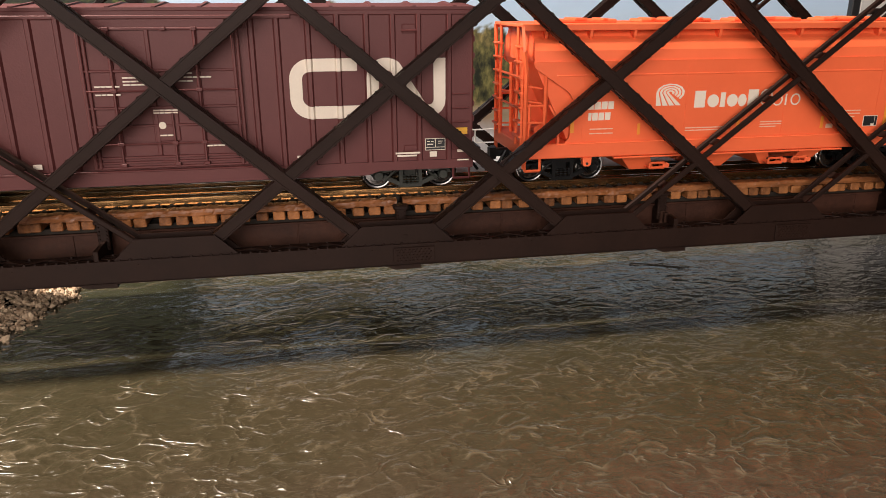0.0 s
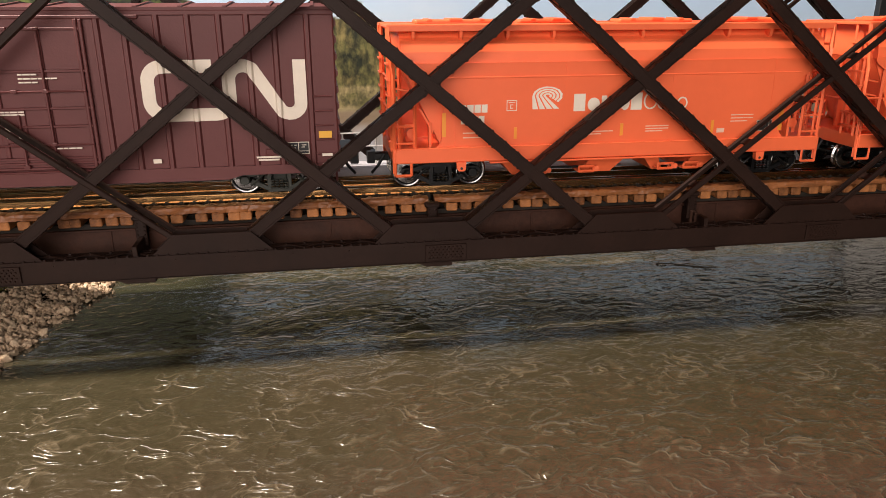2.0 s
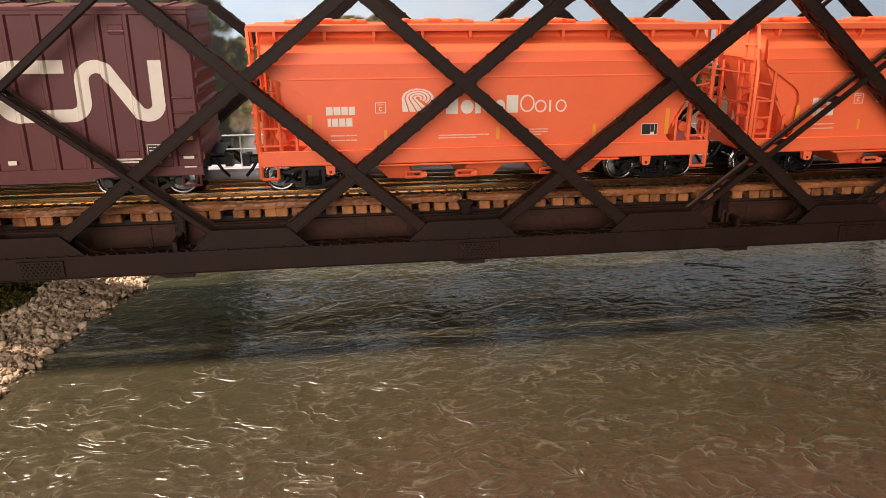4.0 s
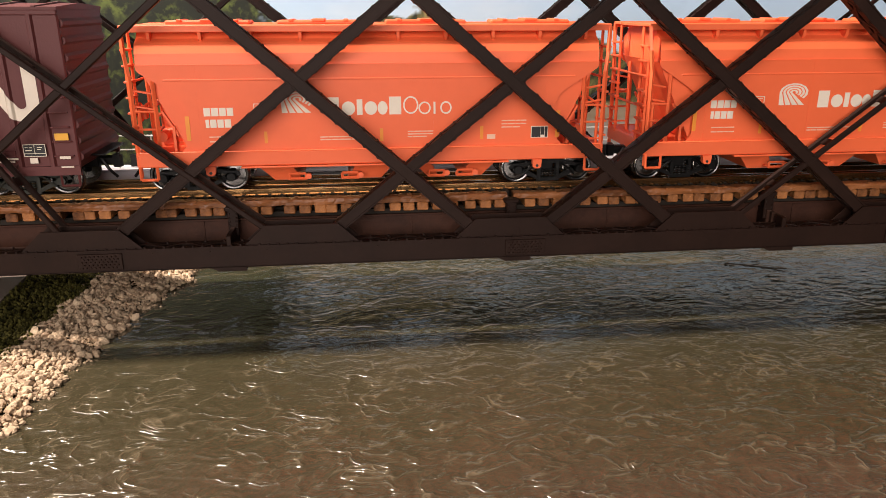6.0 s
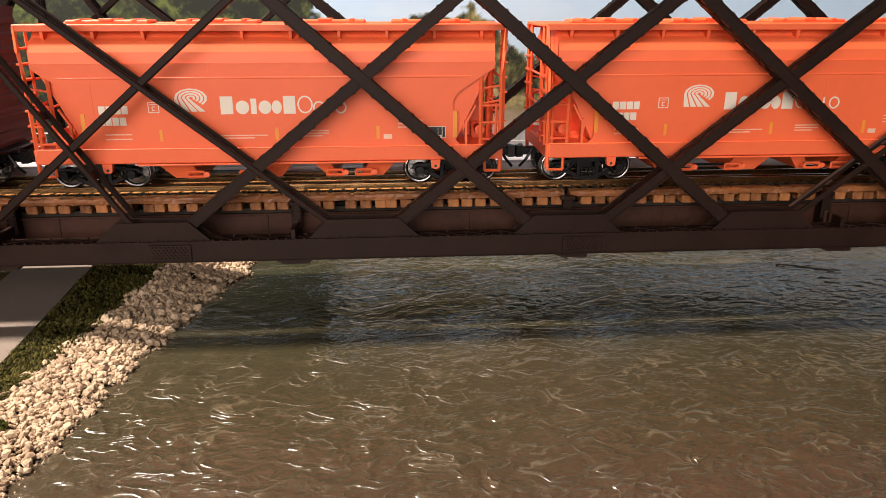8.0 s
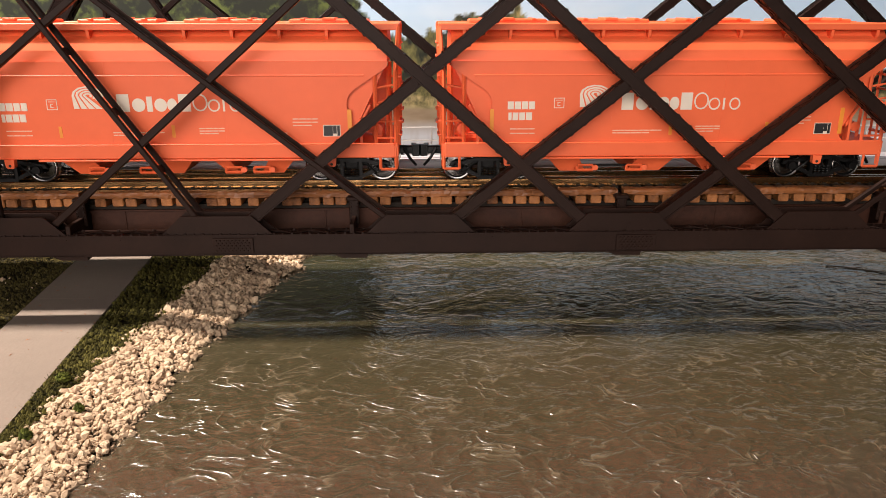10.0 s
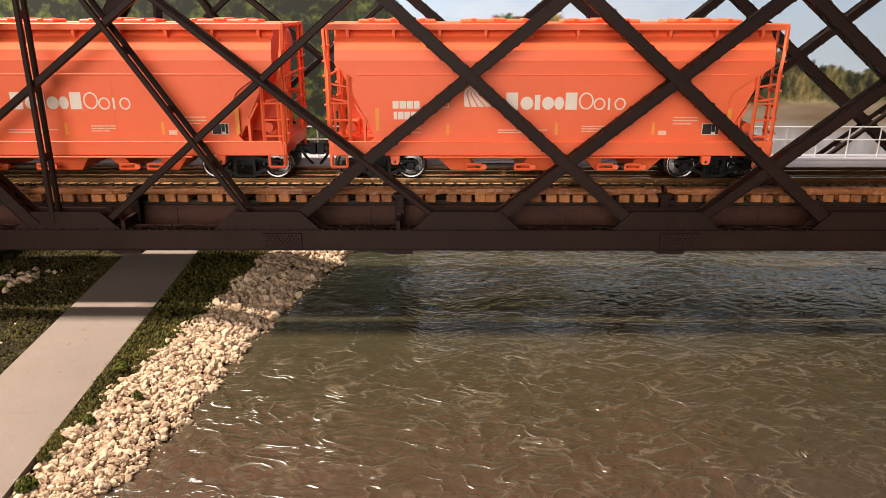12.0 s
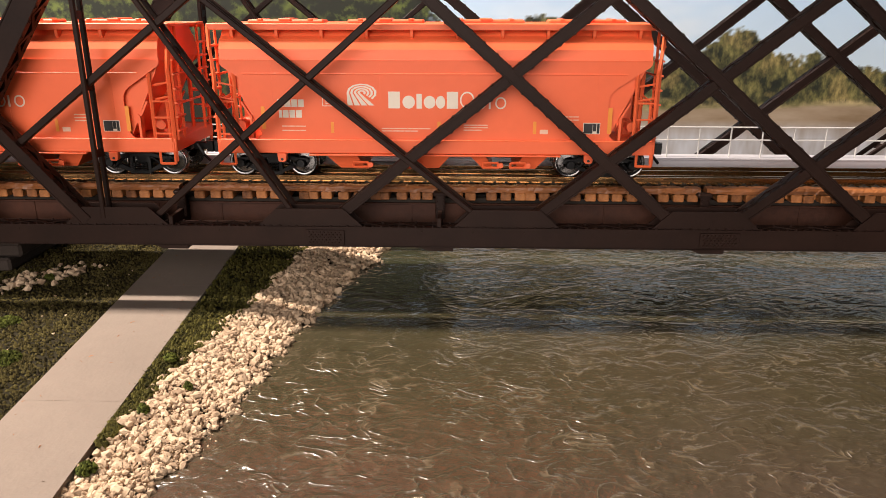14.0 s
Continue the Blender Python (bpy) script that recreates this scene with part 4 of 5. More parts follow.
def build_truck(car, x, paint):
    """A two-axle truck: side frames with springs, bolster and two turning wheel sets."""
    truck = part("truck", Shape().cbox(-0.22, -0.95, 0.35, 0.22, 0.95, 0.72, 0.04), paint, car, at=pose(x * CM, 0, 0))
    for s in (-1, 1):
        y = s * 1.12
        f = Shape()
        f.prism([(-1.30, 0.50), (-1.22, 0.64), (-0.85, 0.66), (-0.42, 0.78), (0.42, 0.78), (0.85, 0.66), (1.22, 0.64), (1.30, 0.50), (1.18, 0.50), (0.80, 0.56), (0.38, 0.66), (-0.38, 0.66), (-0.80, 0.56), (-1.18, 0.50)], "y", y - 0.06, y + 0.07)
        for e in (-1, 1):
            f.prism([(e * 0.88, 0.36), (e * 0.80, 0.48), (e * 0.34, 0.24), (e * 0.34, 0.12)], "y", y - 0.06, y + 0.07)
            f.prism([(e * 0.24, 0.14), (e * 0.36, 0.14), (e * 0.36, 0.70), (e * 0.24, 0.70)], "y", y - 0.07, y + 0.08)
        f.prism([(-0.36, 0.08), (0.36, 0.08), (0.34, 0.18), (-0.34, 0.18)], "y", y - 0.08, y + 0.09)
        part("side_frame", f, paint, truck)
        d = Shape()
        for k in (-0.2, -0.07, 0.07, 0.2):
            for i in range(4):
                d.rod((k, y + s * 0.13, 0.2 + i * 0.08), (k, y + s * 0.13, 0.235 + i * 0.08), 0.062, 8)
        tagged(part("spring_pack", d, paint, truck), kind="stuff")
        for wx in (-1.02, 1.02):
            b = Shape().cbox(wx - 0.15, y - 0.09, 0.36, wx + 0.15, y + s * 0.12 + 0.02, 0.60, 0.04)
            b.rod((wx, y, 0.475), (wx, y + s * 0.2, 0.475), 0.13, 10)
            part("axle_box", b, paint, truck)
        r = Shape().pipe([(-0.85, y + s * 0.12, 0.30), (-0.5, y + s * 0.14, 0.62), (-0.36, y + s * 0.14, 0.66)], 0.035)
        r.pipe([(0.85, y + s * 0.12, 0.30), (0.5, y + s * 0.14, 0.62), (0.36, y + s * 0.14, 0.66)], 0.035)
        part("brake_lever", r, paint, truck)
    for wx in (-1.02, 1.02):
        w = Shape().rod((0, -1.0, 0), (0, 1.0, 0), 0.08, 8)
        at = pose(wx * CM, 0, WHEEL_R * CM)
        for s in (-1, 1):
            o = s * 0.77
            w.lathe([(0.0, o + s * 0.02), (0.16, o + s * 0.16), (0.2, o + s * 0.07), (0.38, o + s * 0.05), (0.41, o + s * 0.13), (0.452, o + s * 0.14)], 28)
        wheels = part("wheel_set", w, WHEEL_FACE, truck, "black wheels with bright metal treads", at=at, smooth=False)
        t = Shape()
        for s in (-1, 1):
            o = s * 0.77
            t.lathe([(0.45, o + s * 0.141), (0.47, o + s * 0.135), (0.475, o + s * 0.02), (0.53, o - s * 0.02), (0.53, o - s * 0.06), (0.38, o - s * 0.06)], 28)
        wheels.data.materials.append(WHEEL)
        me = t.data("tread", WHEEL)
        bm = bmesh.new()
        bm.from_mesh(wheels.data)
        k = len(bm.faces)
        bm.from_mesh(me)
        bm.faces.ensure_lookup_table()
        for face in bm.faces[k:]:
            face.material_index = 1
        bm.to_mesh(wheels.data)
        bm.free()
        bpy.data.meshes.remove(me)
        TURNING.append((wheels, wx))
    return truck


def coupler(car, s, x):
    c = Shape().cbox(min(s * x, s * (x + 0.55)), -0.14, 0.72, max(s * x, s * (x + 0.55)), 0.14, 0.98, 0.04)
    c.prism([(s * (x + 0.5), -0.24), (s * (x + 0.72), -0.26), (s * (x + 0.76), -0.05), (s * (x + 0.62), 0.02), (s * (x + 0.6), 0.2), (s * (x + 0.45), 0.2)], "z", 0.66, 1.04)
    c.pipe([(s * (x + 0.2), -0.32, 0.95), (s * (x + 0.42), -0.36, 0.6), (s * (x + 0.62), -0.3, 0.36)], 0.05)
    part("coupler", c, BLACK, car, "black knuckle coupler with hose")


def marks(car, name, boxes, mat, y, label=""):
    """Flat printed bars on the side at y; boxes: x0, z0, x1, z1."""
    sh = Shape()
    a, b = (y - 0.012, y + 0.002) if y < 0 else (y - 0.002, y + 0.012)
    for x0, z0, x1, z1 in boxes:
        sh.box(x0, a, z0, x1, b, z1)
    return part(name, sh, mat, car, label)


def word(x, z, height, widths, gap=0.05, ascend=()):
    """Plain bars, one for each sign of a word."""
    out = []
    for i, w in enumerate(widths):
        out.append((x, z, x + w, z + (height * 1.35 if i in ascend else height)))
        x += w + gap
    return out


def build_hopper(digits):
    car = thing("hopper_car", "bright orange two-bay covered hopper wagon with white lettering", "hopper car", "orange hopper cars")
    H = 1.80
    prof = [(1.18, 4.88), (1.40, 4.62), (1.60, 4.52), (1.66, 4.46), (1.765, 4.22), (1.795, 3.92), (1.80, 3.86)]
    sect = [(-y, z) for y, z in prof[::-1]] + prof
    up = Shape().prism(sect, "x", -6.82, 6.82)
    part("upper_body", up, ORANGE, car)
    outline = [(-6.84, 3.90), (-6.82, 3.76), (-6.76, 3.69), (-6.66, 3.62), (-5.80, 3.06), (-5.64, 2.92), (-5.56, 2.76), (-5.54, 2.60), (-5.60, 1.66), (-5.64, 1.54), (-5.72, 1.45), (-5.80, 1.38)]
    poly = outline + [(-x, z) for x, z in outline[::-1]]
    for s in (-1, 1):
        a, b = sorted((s * (H - 0.06), s * H))
        part("side_sheet", Shape().prism(poly, "y", a, b), ORANGE, car)
        d = Shape()
        a, b = sorted((s * H, s * (H + 0.03)))
        d.cbox(-6.1, a, 3.45, 6.1, b, 3.50, 0.008)
        for x in (-5.2, -1.75, 1.75, 5.2):
            d.box(x - 0.012, *sorted((s * (H - 0.01), s * (H + 0.008)))[:1], 1.4, x + 0.012, sorted((s * (H - 0.01), s * (H + 0.008)))[1], 3.88)
        d.box(-6.8, *sorted((s * 1.77, s * 1.815))[:1], 3.885, 6.8, sorted((s * 1.77, s * 1.815))[1], 3.91)
        part("seam_strip", d, ORANGE, car)
        a, b = sorted((s * (H - 0.05), s * (H + 0.06)))
        sill = Shape().cbox(-7.02, a, 0.93, 7.02, b, 1.40, 0.03)
        a, b = sorted((s * (H - 0.1), s * (H + 0.09)))
        part("side_sill", sill, ORANGE, car)
        part("sill_flange", Shape().cbox(-4.1, a, 0.86, 4.1, b, 0.915, 0.012), ORANGE, car)
        part("sill_rib", Shape().cbox(-7.0, *sorted((s * (H - 0.05), s * (H + 0.08)))[:1], 1.36, 7.0, sorted((s * (H - 0.05), s * (H + 0.08)))[1], 1.39, 0.01), ORANGE, car)
        for x in (-5.0, 5.0):
            tab = Shape().prism([(x - 0.15, 0.93), (x + 0.15, 0.93), (x + 0.13, 0.70), (x + 0.08, 0.65), (x - 0.08, 0.65), (x - 0.13, 0.70)], "y", a, b)
            part("jacking_tab", tab, ORANGE, car)
            # no opening is cut: a black disc stands in for the hole's darkness
            eye = Shape().rod((x, s * (H + 0.088), 0.74), (x, s * (H + 0.094), 0.74), 0.045, 10)
            part("tab_hole_disc", eye, BLACK_INK, car)
        # roof walk with brackets
        a, b = sorted((s * 0.95, s * 1.66))
        part("roof_walk", Shape().cbox(-7.2, a, 4.90, 7.2, b, 5.0, 0.02).cbox(-7.2, *sorted((s * 1.60, s * 1.67))[:1], 4.80, 7.2, sorted((s * 1.60, s * 1.67))[1], 4.99, 0.015), ORANGE, car)
        for k in range(10):
            x = -6.42 + k * 1.427
            br = Shape().prism([(s * 1.2, 4.9), (s * 1.64, 4.9), (s * 1.60, 4.62), (s * 1.5, 4.5), (s * 1.4, 4.52)], "x", x - 0.045, x + 0.045)
            part("walk_bracket", br, ORANGE, car)
    roof = Shape().prism([(-1.2, 4.84), (1.2, 4.84), (0.9, 4.96), (0, 5.0), (-0.9, 4.96)], "x", -6.85, 6.85)
    part("roof", roof, ORANGE, car)
    for k in range(4):
        x = -4.95 + k * 3.3
        hatch = Shape().cbox(x - 1.25, -0.45, 4.97, x + 1.25, 0.45, 5.10, 0.04).cbox(x - 0.2, -0.55, 5.06, x + 0.2, 0.55, 5.14, 0.02)
        hatch.cbox(x - 0.9, -0.52, 5.06, x - 0.75, 0.52, 5.13, 0.02).cbox(x + 0.75, -0.52, 5.06, x + 0.9, 0.52, 5.13, 0.02)
        part("roof_hatch", hatch, ORANGE, car)
    # slope sheets, platforms and underframe
    for e in (-1, 1):
        sl = Shape().prism([(e * 6.75, 4.1), (e * 6.82, 3.88), (e * 6.70, 3.66), (e * 5.62, 1.45), (e * 5.40, 1.30), (e * 4.6, 1.3), (e * 4.6, 4.1)], "y", -1.64, 1.64)
        part("slope_sheet", sl, ORANGE, car)
        for s in (-1, 1):
            web = Shape().prism([(e * 6.0, 1.36), (e * 5.92, 1.36), (e * 5.92, 2.15), (e * 6.0, 2.1)], "y", *sorted((s * 1.5, s * 1.76)))
            web.prism([(e * 6.28, 2.55), (e * 6.24, 2.6), (e * 5.86, 1.95), (e * 5.86, 1.8)], "y", *sorted((s * 1.6, s * 1.7)))
            part("end_gusset", web, ORANGE, car)
        part("centre_web", Shape().prism([(e * 6.75, 3.75), (e * 6.62, 3.6), (e * 5.6, 1.5), (e * 6.55, 1.36), (e * 6.62, 1.36)], "y", -0.06, 0.06), ORANGE, car)
        part("end_walk", Shape().cbox(min(e * 6.84, e * 7.17), -0.96, 4.885, max(e * 6.84, e * 7.17), 0.96, 4.985, 0.02), ORANGE, car)
        part("end_platform", Shape().cbox(min(e * 4.6, e * 7.05), -1.78, 1.22, max(e * 4.6, e * 7.05), 1.78, 1.37, 0.02), ORANGE, car)
        part("end_sill", Shape().cbox(min(e * 6.95, e * 7.12), -1.82, 0.93, max(e * 6.95, e * 7.12), 1.82, 1.38, 0.03), ORANGE, car)
        cage = Shape()
        for s in (-1, 1):
            y = s * 1.74
            # corner post, bent in towards the roof walk
            cage.pipe([(e * 7.16, s * 1.62, 4.92), (e * 7.12, s * 1.72, 4.2), (e * 7.05, y, 3.6), (e * 7.05, y, 0.62)], 0.065, 4)
            cage.pipe([(e * 6.42, y, 3.62), (e * 6.42, y, 0.95)], 0.06, 4)
            for z in (2.58, 2.06, 1.54):
                cage.rod((e * 7.05, y - s * 0.01, z), (e * 6.42, y - s * 0.01, z), 0.035, 6)
            # side step below the sill
            cage.pipe([(e * 7.04, s * 1.83, 0.98), (e * 7.04, s * 1.83, 0.56), (e * 6.55, s * 1.83, 0.56), (e * 6.55, s * 1.83, 0.98)], 0.045, 4)
            # end ladder with wide treads
            for yy in (s * 1.02, s * 1.62):
                cage.rod((e * 7.12, yy, 1.3), (e * 7.14, yy, 4.9), 0.05, 4)
            for k in range(7):
                z = 1.62 + k * 0.45
                cage.cbox(min(e * 7.06, e * 7.24), min(s * 0.98, s * 1.66), z - 0.03, max(e * 7.06, e * 7.24), max(s * 0.98, s * 1.66), z + 0.03, 0.012)
            # inner posts holding up the end of the body
            cage.pipe([(e * 6.75, s * 0.9, 1.3), (e * 6.8, s * 0.9, 3.7)], 0.06, 4)
            cage.pipe([(e * 6.9, s * 1.7, 1.36), (e * 6.9, s * 1.7, 2.6), (e * 6.8, s * 0.9, 2.75)], 0.045, 4)
            for z in (2.75, 3.2):
                cage.rod((e * 7.12, s * 1.66, z), (e * 6.5, s * 1.6, z - 0.12), 0.035, 5)
        cage.rod((e * 7.1, -1.7, 2.45), (e * 7.1, 1.7, 2.45), 0.04, 6)
        cage.rod((e * 7.1, -1.0, 3.4), (e * 7.1, 1.0, 3.4), 0.04, 6)
        part("end_cage", cage, ORANGE, car, "orange ladders, posts and steps")
        for s in (-1, 1):
            pan = Shape().cbox(min(e * 6.40, e * 7.06), min(s * 1.80, s * 1.85), 0.97, max(e * 6.40, e * 7.06), max(s * 1.80, s * 1.85), 1.30, 0.02)
            part("step_panel", pan, ORANGE, car)
        gear = Shape().rod((e * 6.45, -1.25, 1.75), (e * 6.45, -0.75, 1.75), 0.16, 12).cbox(min(e * 6.25, e * 6.6), -0.6, 1.37, max(e * 6.25, e * 6.6), -0.2, 1.9, 0.05)
        if e < 0:
            for i in range(16):
                a0, a1 = math.pi * i / 8, math.pi * (i + 1) / 8
                gear.rod((e * 7.0, -1.2 + 0.27 * math.cos(a0), 2.5 + 0.27 * math.sin(a0)), (e * 7.0, -1.2 + 0.27 * math.cos(a1), 2.5 + 0.27 * math.sin(a1)), 0.035, 5)
            for i in range(3):
                gear.rod((e * 7.0, -1.2, 2.5), (e * 7.0, -1.2 + 0.27 * math.cos(i * 2.09), 2.5 + 0.27 * math.sin(i * 2.09)), 0.03, 5)
            gear.cbox(-6.98, -1.36, 2.3, -6.8, -1.04, 2.7, 0.03)
        part("brake_gear", gear, ORANGE, car)
        build_truck(car, e * 5.55 + 0.0, BLACK)
        coupler(car, e, 7.05)
    part("centre_sill", Shape().cbox(-7.0, -0.3, 0.72, 7.0, 0.3, 1.2, 0.04), BLACK, car, "black centre sill")
    part("lower_body", Shape().prism([(-4.9, 1.3), (4.9, 1.3), (4.2, 0.9), (-4.2, 0.9)], "y", -1.5, 1.5), ORANGE, car)
    for x0, x1, gates in ((-3.75, 0.62, (-2.45, -0.85)), (1.05, 3.85, (1.85, 2.75))):
        bay = Shape()
        w0 = 0.62
        for a, b, c, d in ((x0, gates[0] - 0.25, x0 + 0.55, gates[0] + 0.1), (gates[1] + 0.25, x1, gates[1] - 0.1, x1 - 0.5)):
            lo0, lo1 = min(c, d), max(c, d)
            bay.add([(a, -1.45, 0.92), (b, -1.45, 0.92), (b, 1.45, 0.92), (a, 1.45, 0.92), (lo0, -1.15, 0.32), (lo1, -1.15, 0.32), (lo1, 1.15, 0.32), (lo0, 1.15, 0.32)],
                    [(0, 1, 2, 3), (4, 5, 6, 7), (0, 1, 5, 4), (1, 2, 6, 5), (2, 3, 7, 6), (3, 0, 4, 7)])
        part("hopper_bay", bay, ORANGE, car)
        for gx in gates:
            for s in (-1, 1):
                gate = Shape().pipe([(gx - 0.25, s * 1.3, 0.44), (gx - 0.25, s * 1.6, 0.44), (gx + 0.25, s * 1.6, 0.44), (gx + 0.25, s * 1.3, 0.44)], 0.045, 4)
                gate.pipe([(gx - 0.25, s * 1.6, 0.44), (gx - 0.25, s * 1.6, 0.60), (gx + 0.25, s * 1.6, 0.60), (gx + 0.25, s * 1.6, 0.44)], 0.04, 4)
                gate.rod((gx + 0.33, s * 1.5, 0.52), (gx + 0.33, s * 1.64, 0.52), 0.09, 8)
                part("gate", gate, ORANGE, car)
        rack = Shape()
        for k in range(3):
            rack.box(gates[0] - 0.1 + k * 0.02, -1.3 + k * 1.2, 0.5, gates[1] + 0.1, -1.2 + k * 1.2, 0.56)
        part("gate_rack", rack, BLACK, car)
    # markings on both sides
    for s in (-1, 1):
        y = s * (H + 0.002)

        def flip(boxes):
            return boxes if s < 0 else [(-x1, z0, -x0, z1) for x0, z0, x1, z1 in boxes]

        for bar in flip(word(-5.05, 2.43, 0.24, (0.19, 0.2, 0.19, 0.18), 0.03) + word(-5.02, 2.09, 0.24, digits, 0.03)):
            marks(car, "reporting_mark", [bar], WHITE_INK, y)
        small = []
        for x, z, n in ((-4.95, 1.80, 4), (-4.95, 1.66, 4), (-1.7, 1.74, 8), (-1.7, 1.66, 6), (0.95, 1.86, 4), (0.95, 1.78, 4), (0.95, 1.70, 3), (3.85, 2.14, 4), (3.85, 2.04, 4), (3.85, 1.94, 3)):
            small += word(x, z, 0.032, [0.13 + 0.05 * ((i * 7 + n) % 3) for i in range(n)], 0.018)
        tagged(marks(car, "small_print", flip(small), PRINT_INK, y, "rows of small white print"), kind="stuff")
        marks(car, "white_patch", flip([(3.40, 1.60, 3.66, 1.74)]), PRINT_INK, y)
        frame_c = [(-3.60, 2.46, -3.28, 2.48), (-3.60, 2.76, -3.28, 2.78), (-3.60, 2.48, -3.58, 2.76), (-3.30, 2.48, -3.28, 2.76), (-3.49, 2.53, -3.47, 2.65), (-3.47, 2.53, -3.40, 2.55), (-3.47, 2.63, -3.40, 2.65), (-3.54, 2.70, -3.34, 2.715)]
        marks(car, "data_square", flip(frame_c), WHITE_INK, y)
        # the name: plain rounded masses, heavy then light
        def disc(cx, cz, rx, rz, hole=0.0, gap=0.0):
            sh = Shape()
            p, q = (y - 0.012, y + 0.002) if s < 0 else (y - 0.002, y + 0.012)
            m, n = (-1 if s > 0 else 1), 28
            ring = [(cx + rx * math.cos(gap + (2 * math.pi - 2 * gap) * i / n), cz + rz * math.sin(gap + (2 * math.pi - 2 * gap) * i / n)) for i in range(n + 1)]
            inner = [(cx + (u - cx) * (rx - hole) / rx, cz + (w - cz) * (rz - hole) / rz) for u, w in ring]
            for i in range(n):
                quad = (ring[i], ring[i + 1], inner[i + 1], inner[i])
                if hole:
                    sh.prism([(m * u, w) for u, w in quad], "y", p, q)
            if not hole:
                sh.prism([(m * u, w) for u, w in ring[:-1]], "y", p, q)
            return sh

        for bar in flip([(-1.47, 2.40, -1.10, 2.93), (-0.57, 2.40, -0.40, 2.86), (0.40, 2.40, 0.76, 2.93)]):
            marks(car, "name_bar", [bar], WHITE_INK, y, "heavy white bar of the maker's name")
        for cx, cz, rx, rz in ((-0.82, 2.60, 0.20, 0.205), (-0.15, 2.60, 0.19, 0.20), (0.20, 2.60, 0.15, 0.20)):
            part("name_disc", disc(cx, cz, rx, rz), WHITE_INK, car, "heavy white disc of the maker's name")
        for cx, cz, rx, rz, gap in ((1.05, 2.67, 0.23, 0.265, 0.0), (1.47, 2.58, 0.185, 0.19, 0.0), (2.12, 2.58, 0.175, 0.19, 0.0)):
            part("name_ring", disc(cx, cz, rx, rz, 0.045, gap), WHITE_INK, car, "thin white ring of the maker's name")
        for bar in flip([(1.74, 2.40, 1.80, 2.76)]):
            marks(car, "name_bar", [bar], WHITE_INK, y, "thin white bar of the maker's name")
        # the emblem: concentric curved bands fanning out
        em = Shape()
        for k in range(4):
            r0, r1 = 0.46 - k * 0.11, 0.39 - k * 0.11
            pts = []
            for r, order in ((r0, 1), (r1, -1)):
                arc = []
                foot = -0.72 + (0.46 - r) * 1.15
                arc.append((-0.0 + foot * 0.45 + 0.02 - (0.14 if r == r0 else 0) + k * 0.17, -0.38))
                for i in range(9):
                    a = math.pi * (1 - i / 8 * 1.25)
                    arc.append((0.02 + r * 1.05 * math.cos(a), 0.02 + r * 0.62 * math.sin(a)))
                pts += arc[::order]
            a, b = (y - 0.012, y + 0.002) if s < 0 else (y - 0.002, y + 0.012)
            em.prism([((p[0] - 2.34) * (-1 if s > 0 else 1), p[1] + 2.87) for p in pts], "y", a, b)
        part("emblem", em, WHITE_INK, car, "white emblem of curved bands")
        marks(car, "reflective_stripe", flip([(-5.60, 1.72, -5.48, 2.44)]), STRIPE_INK, y, "amber reflective stripe")
        for x0, z0, x1, z1 in ((-3.35, 1.6, -3.26, 1.95), (0.10, 1.6, 0.2, 1.98), (3.18, 1.6, 3.28, 2.0), (5.55, 1.62, 5.68, 2.44)):
            marks(car, "reflective_stripe", flip([(x0, z0, x1, z1)]), STRIPE_INK, y, "amber reflective stripe")
        marks(car, "label_border", flip([(4.78, 1.61, 5.32, 1.97)]), WHITE_INK, y)
        marks(car, "label_plate", flip([(4.80, 1.63, 5.08, 1.95), (5.09, 1.70, 5.2, 1.95), (5.22, 1.63, 5.3, 1.95)]), BLACK_INK, y * 1.006, "black label plate")
    return car


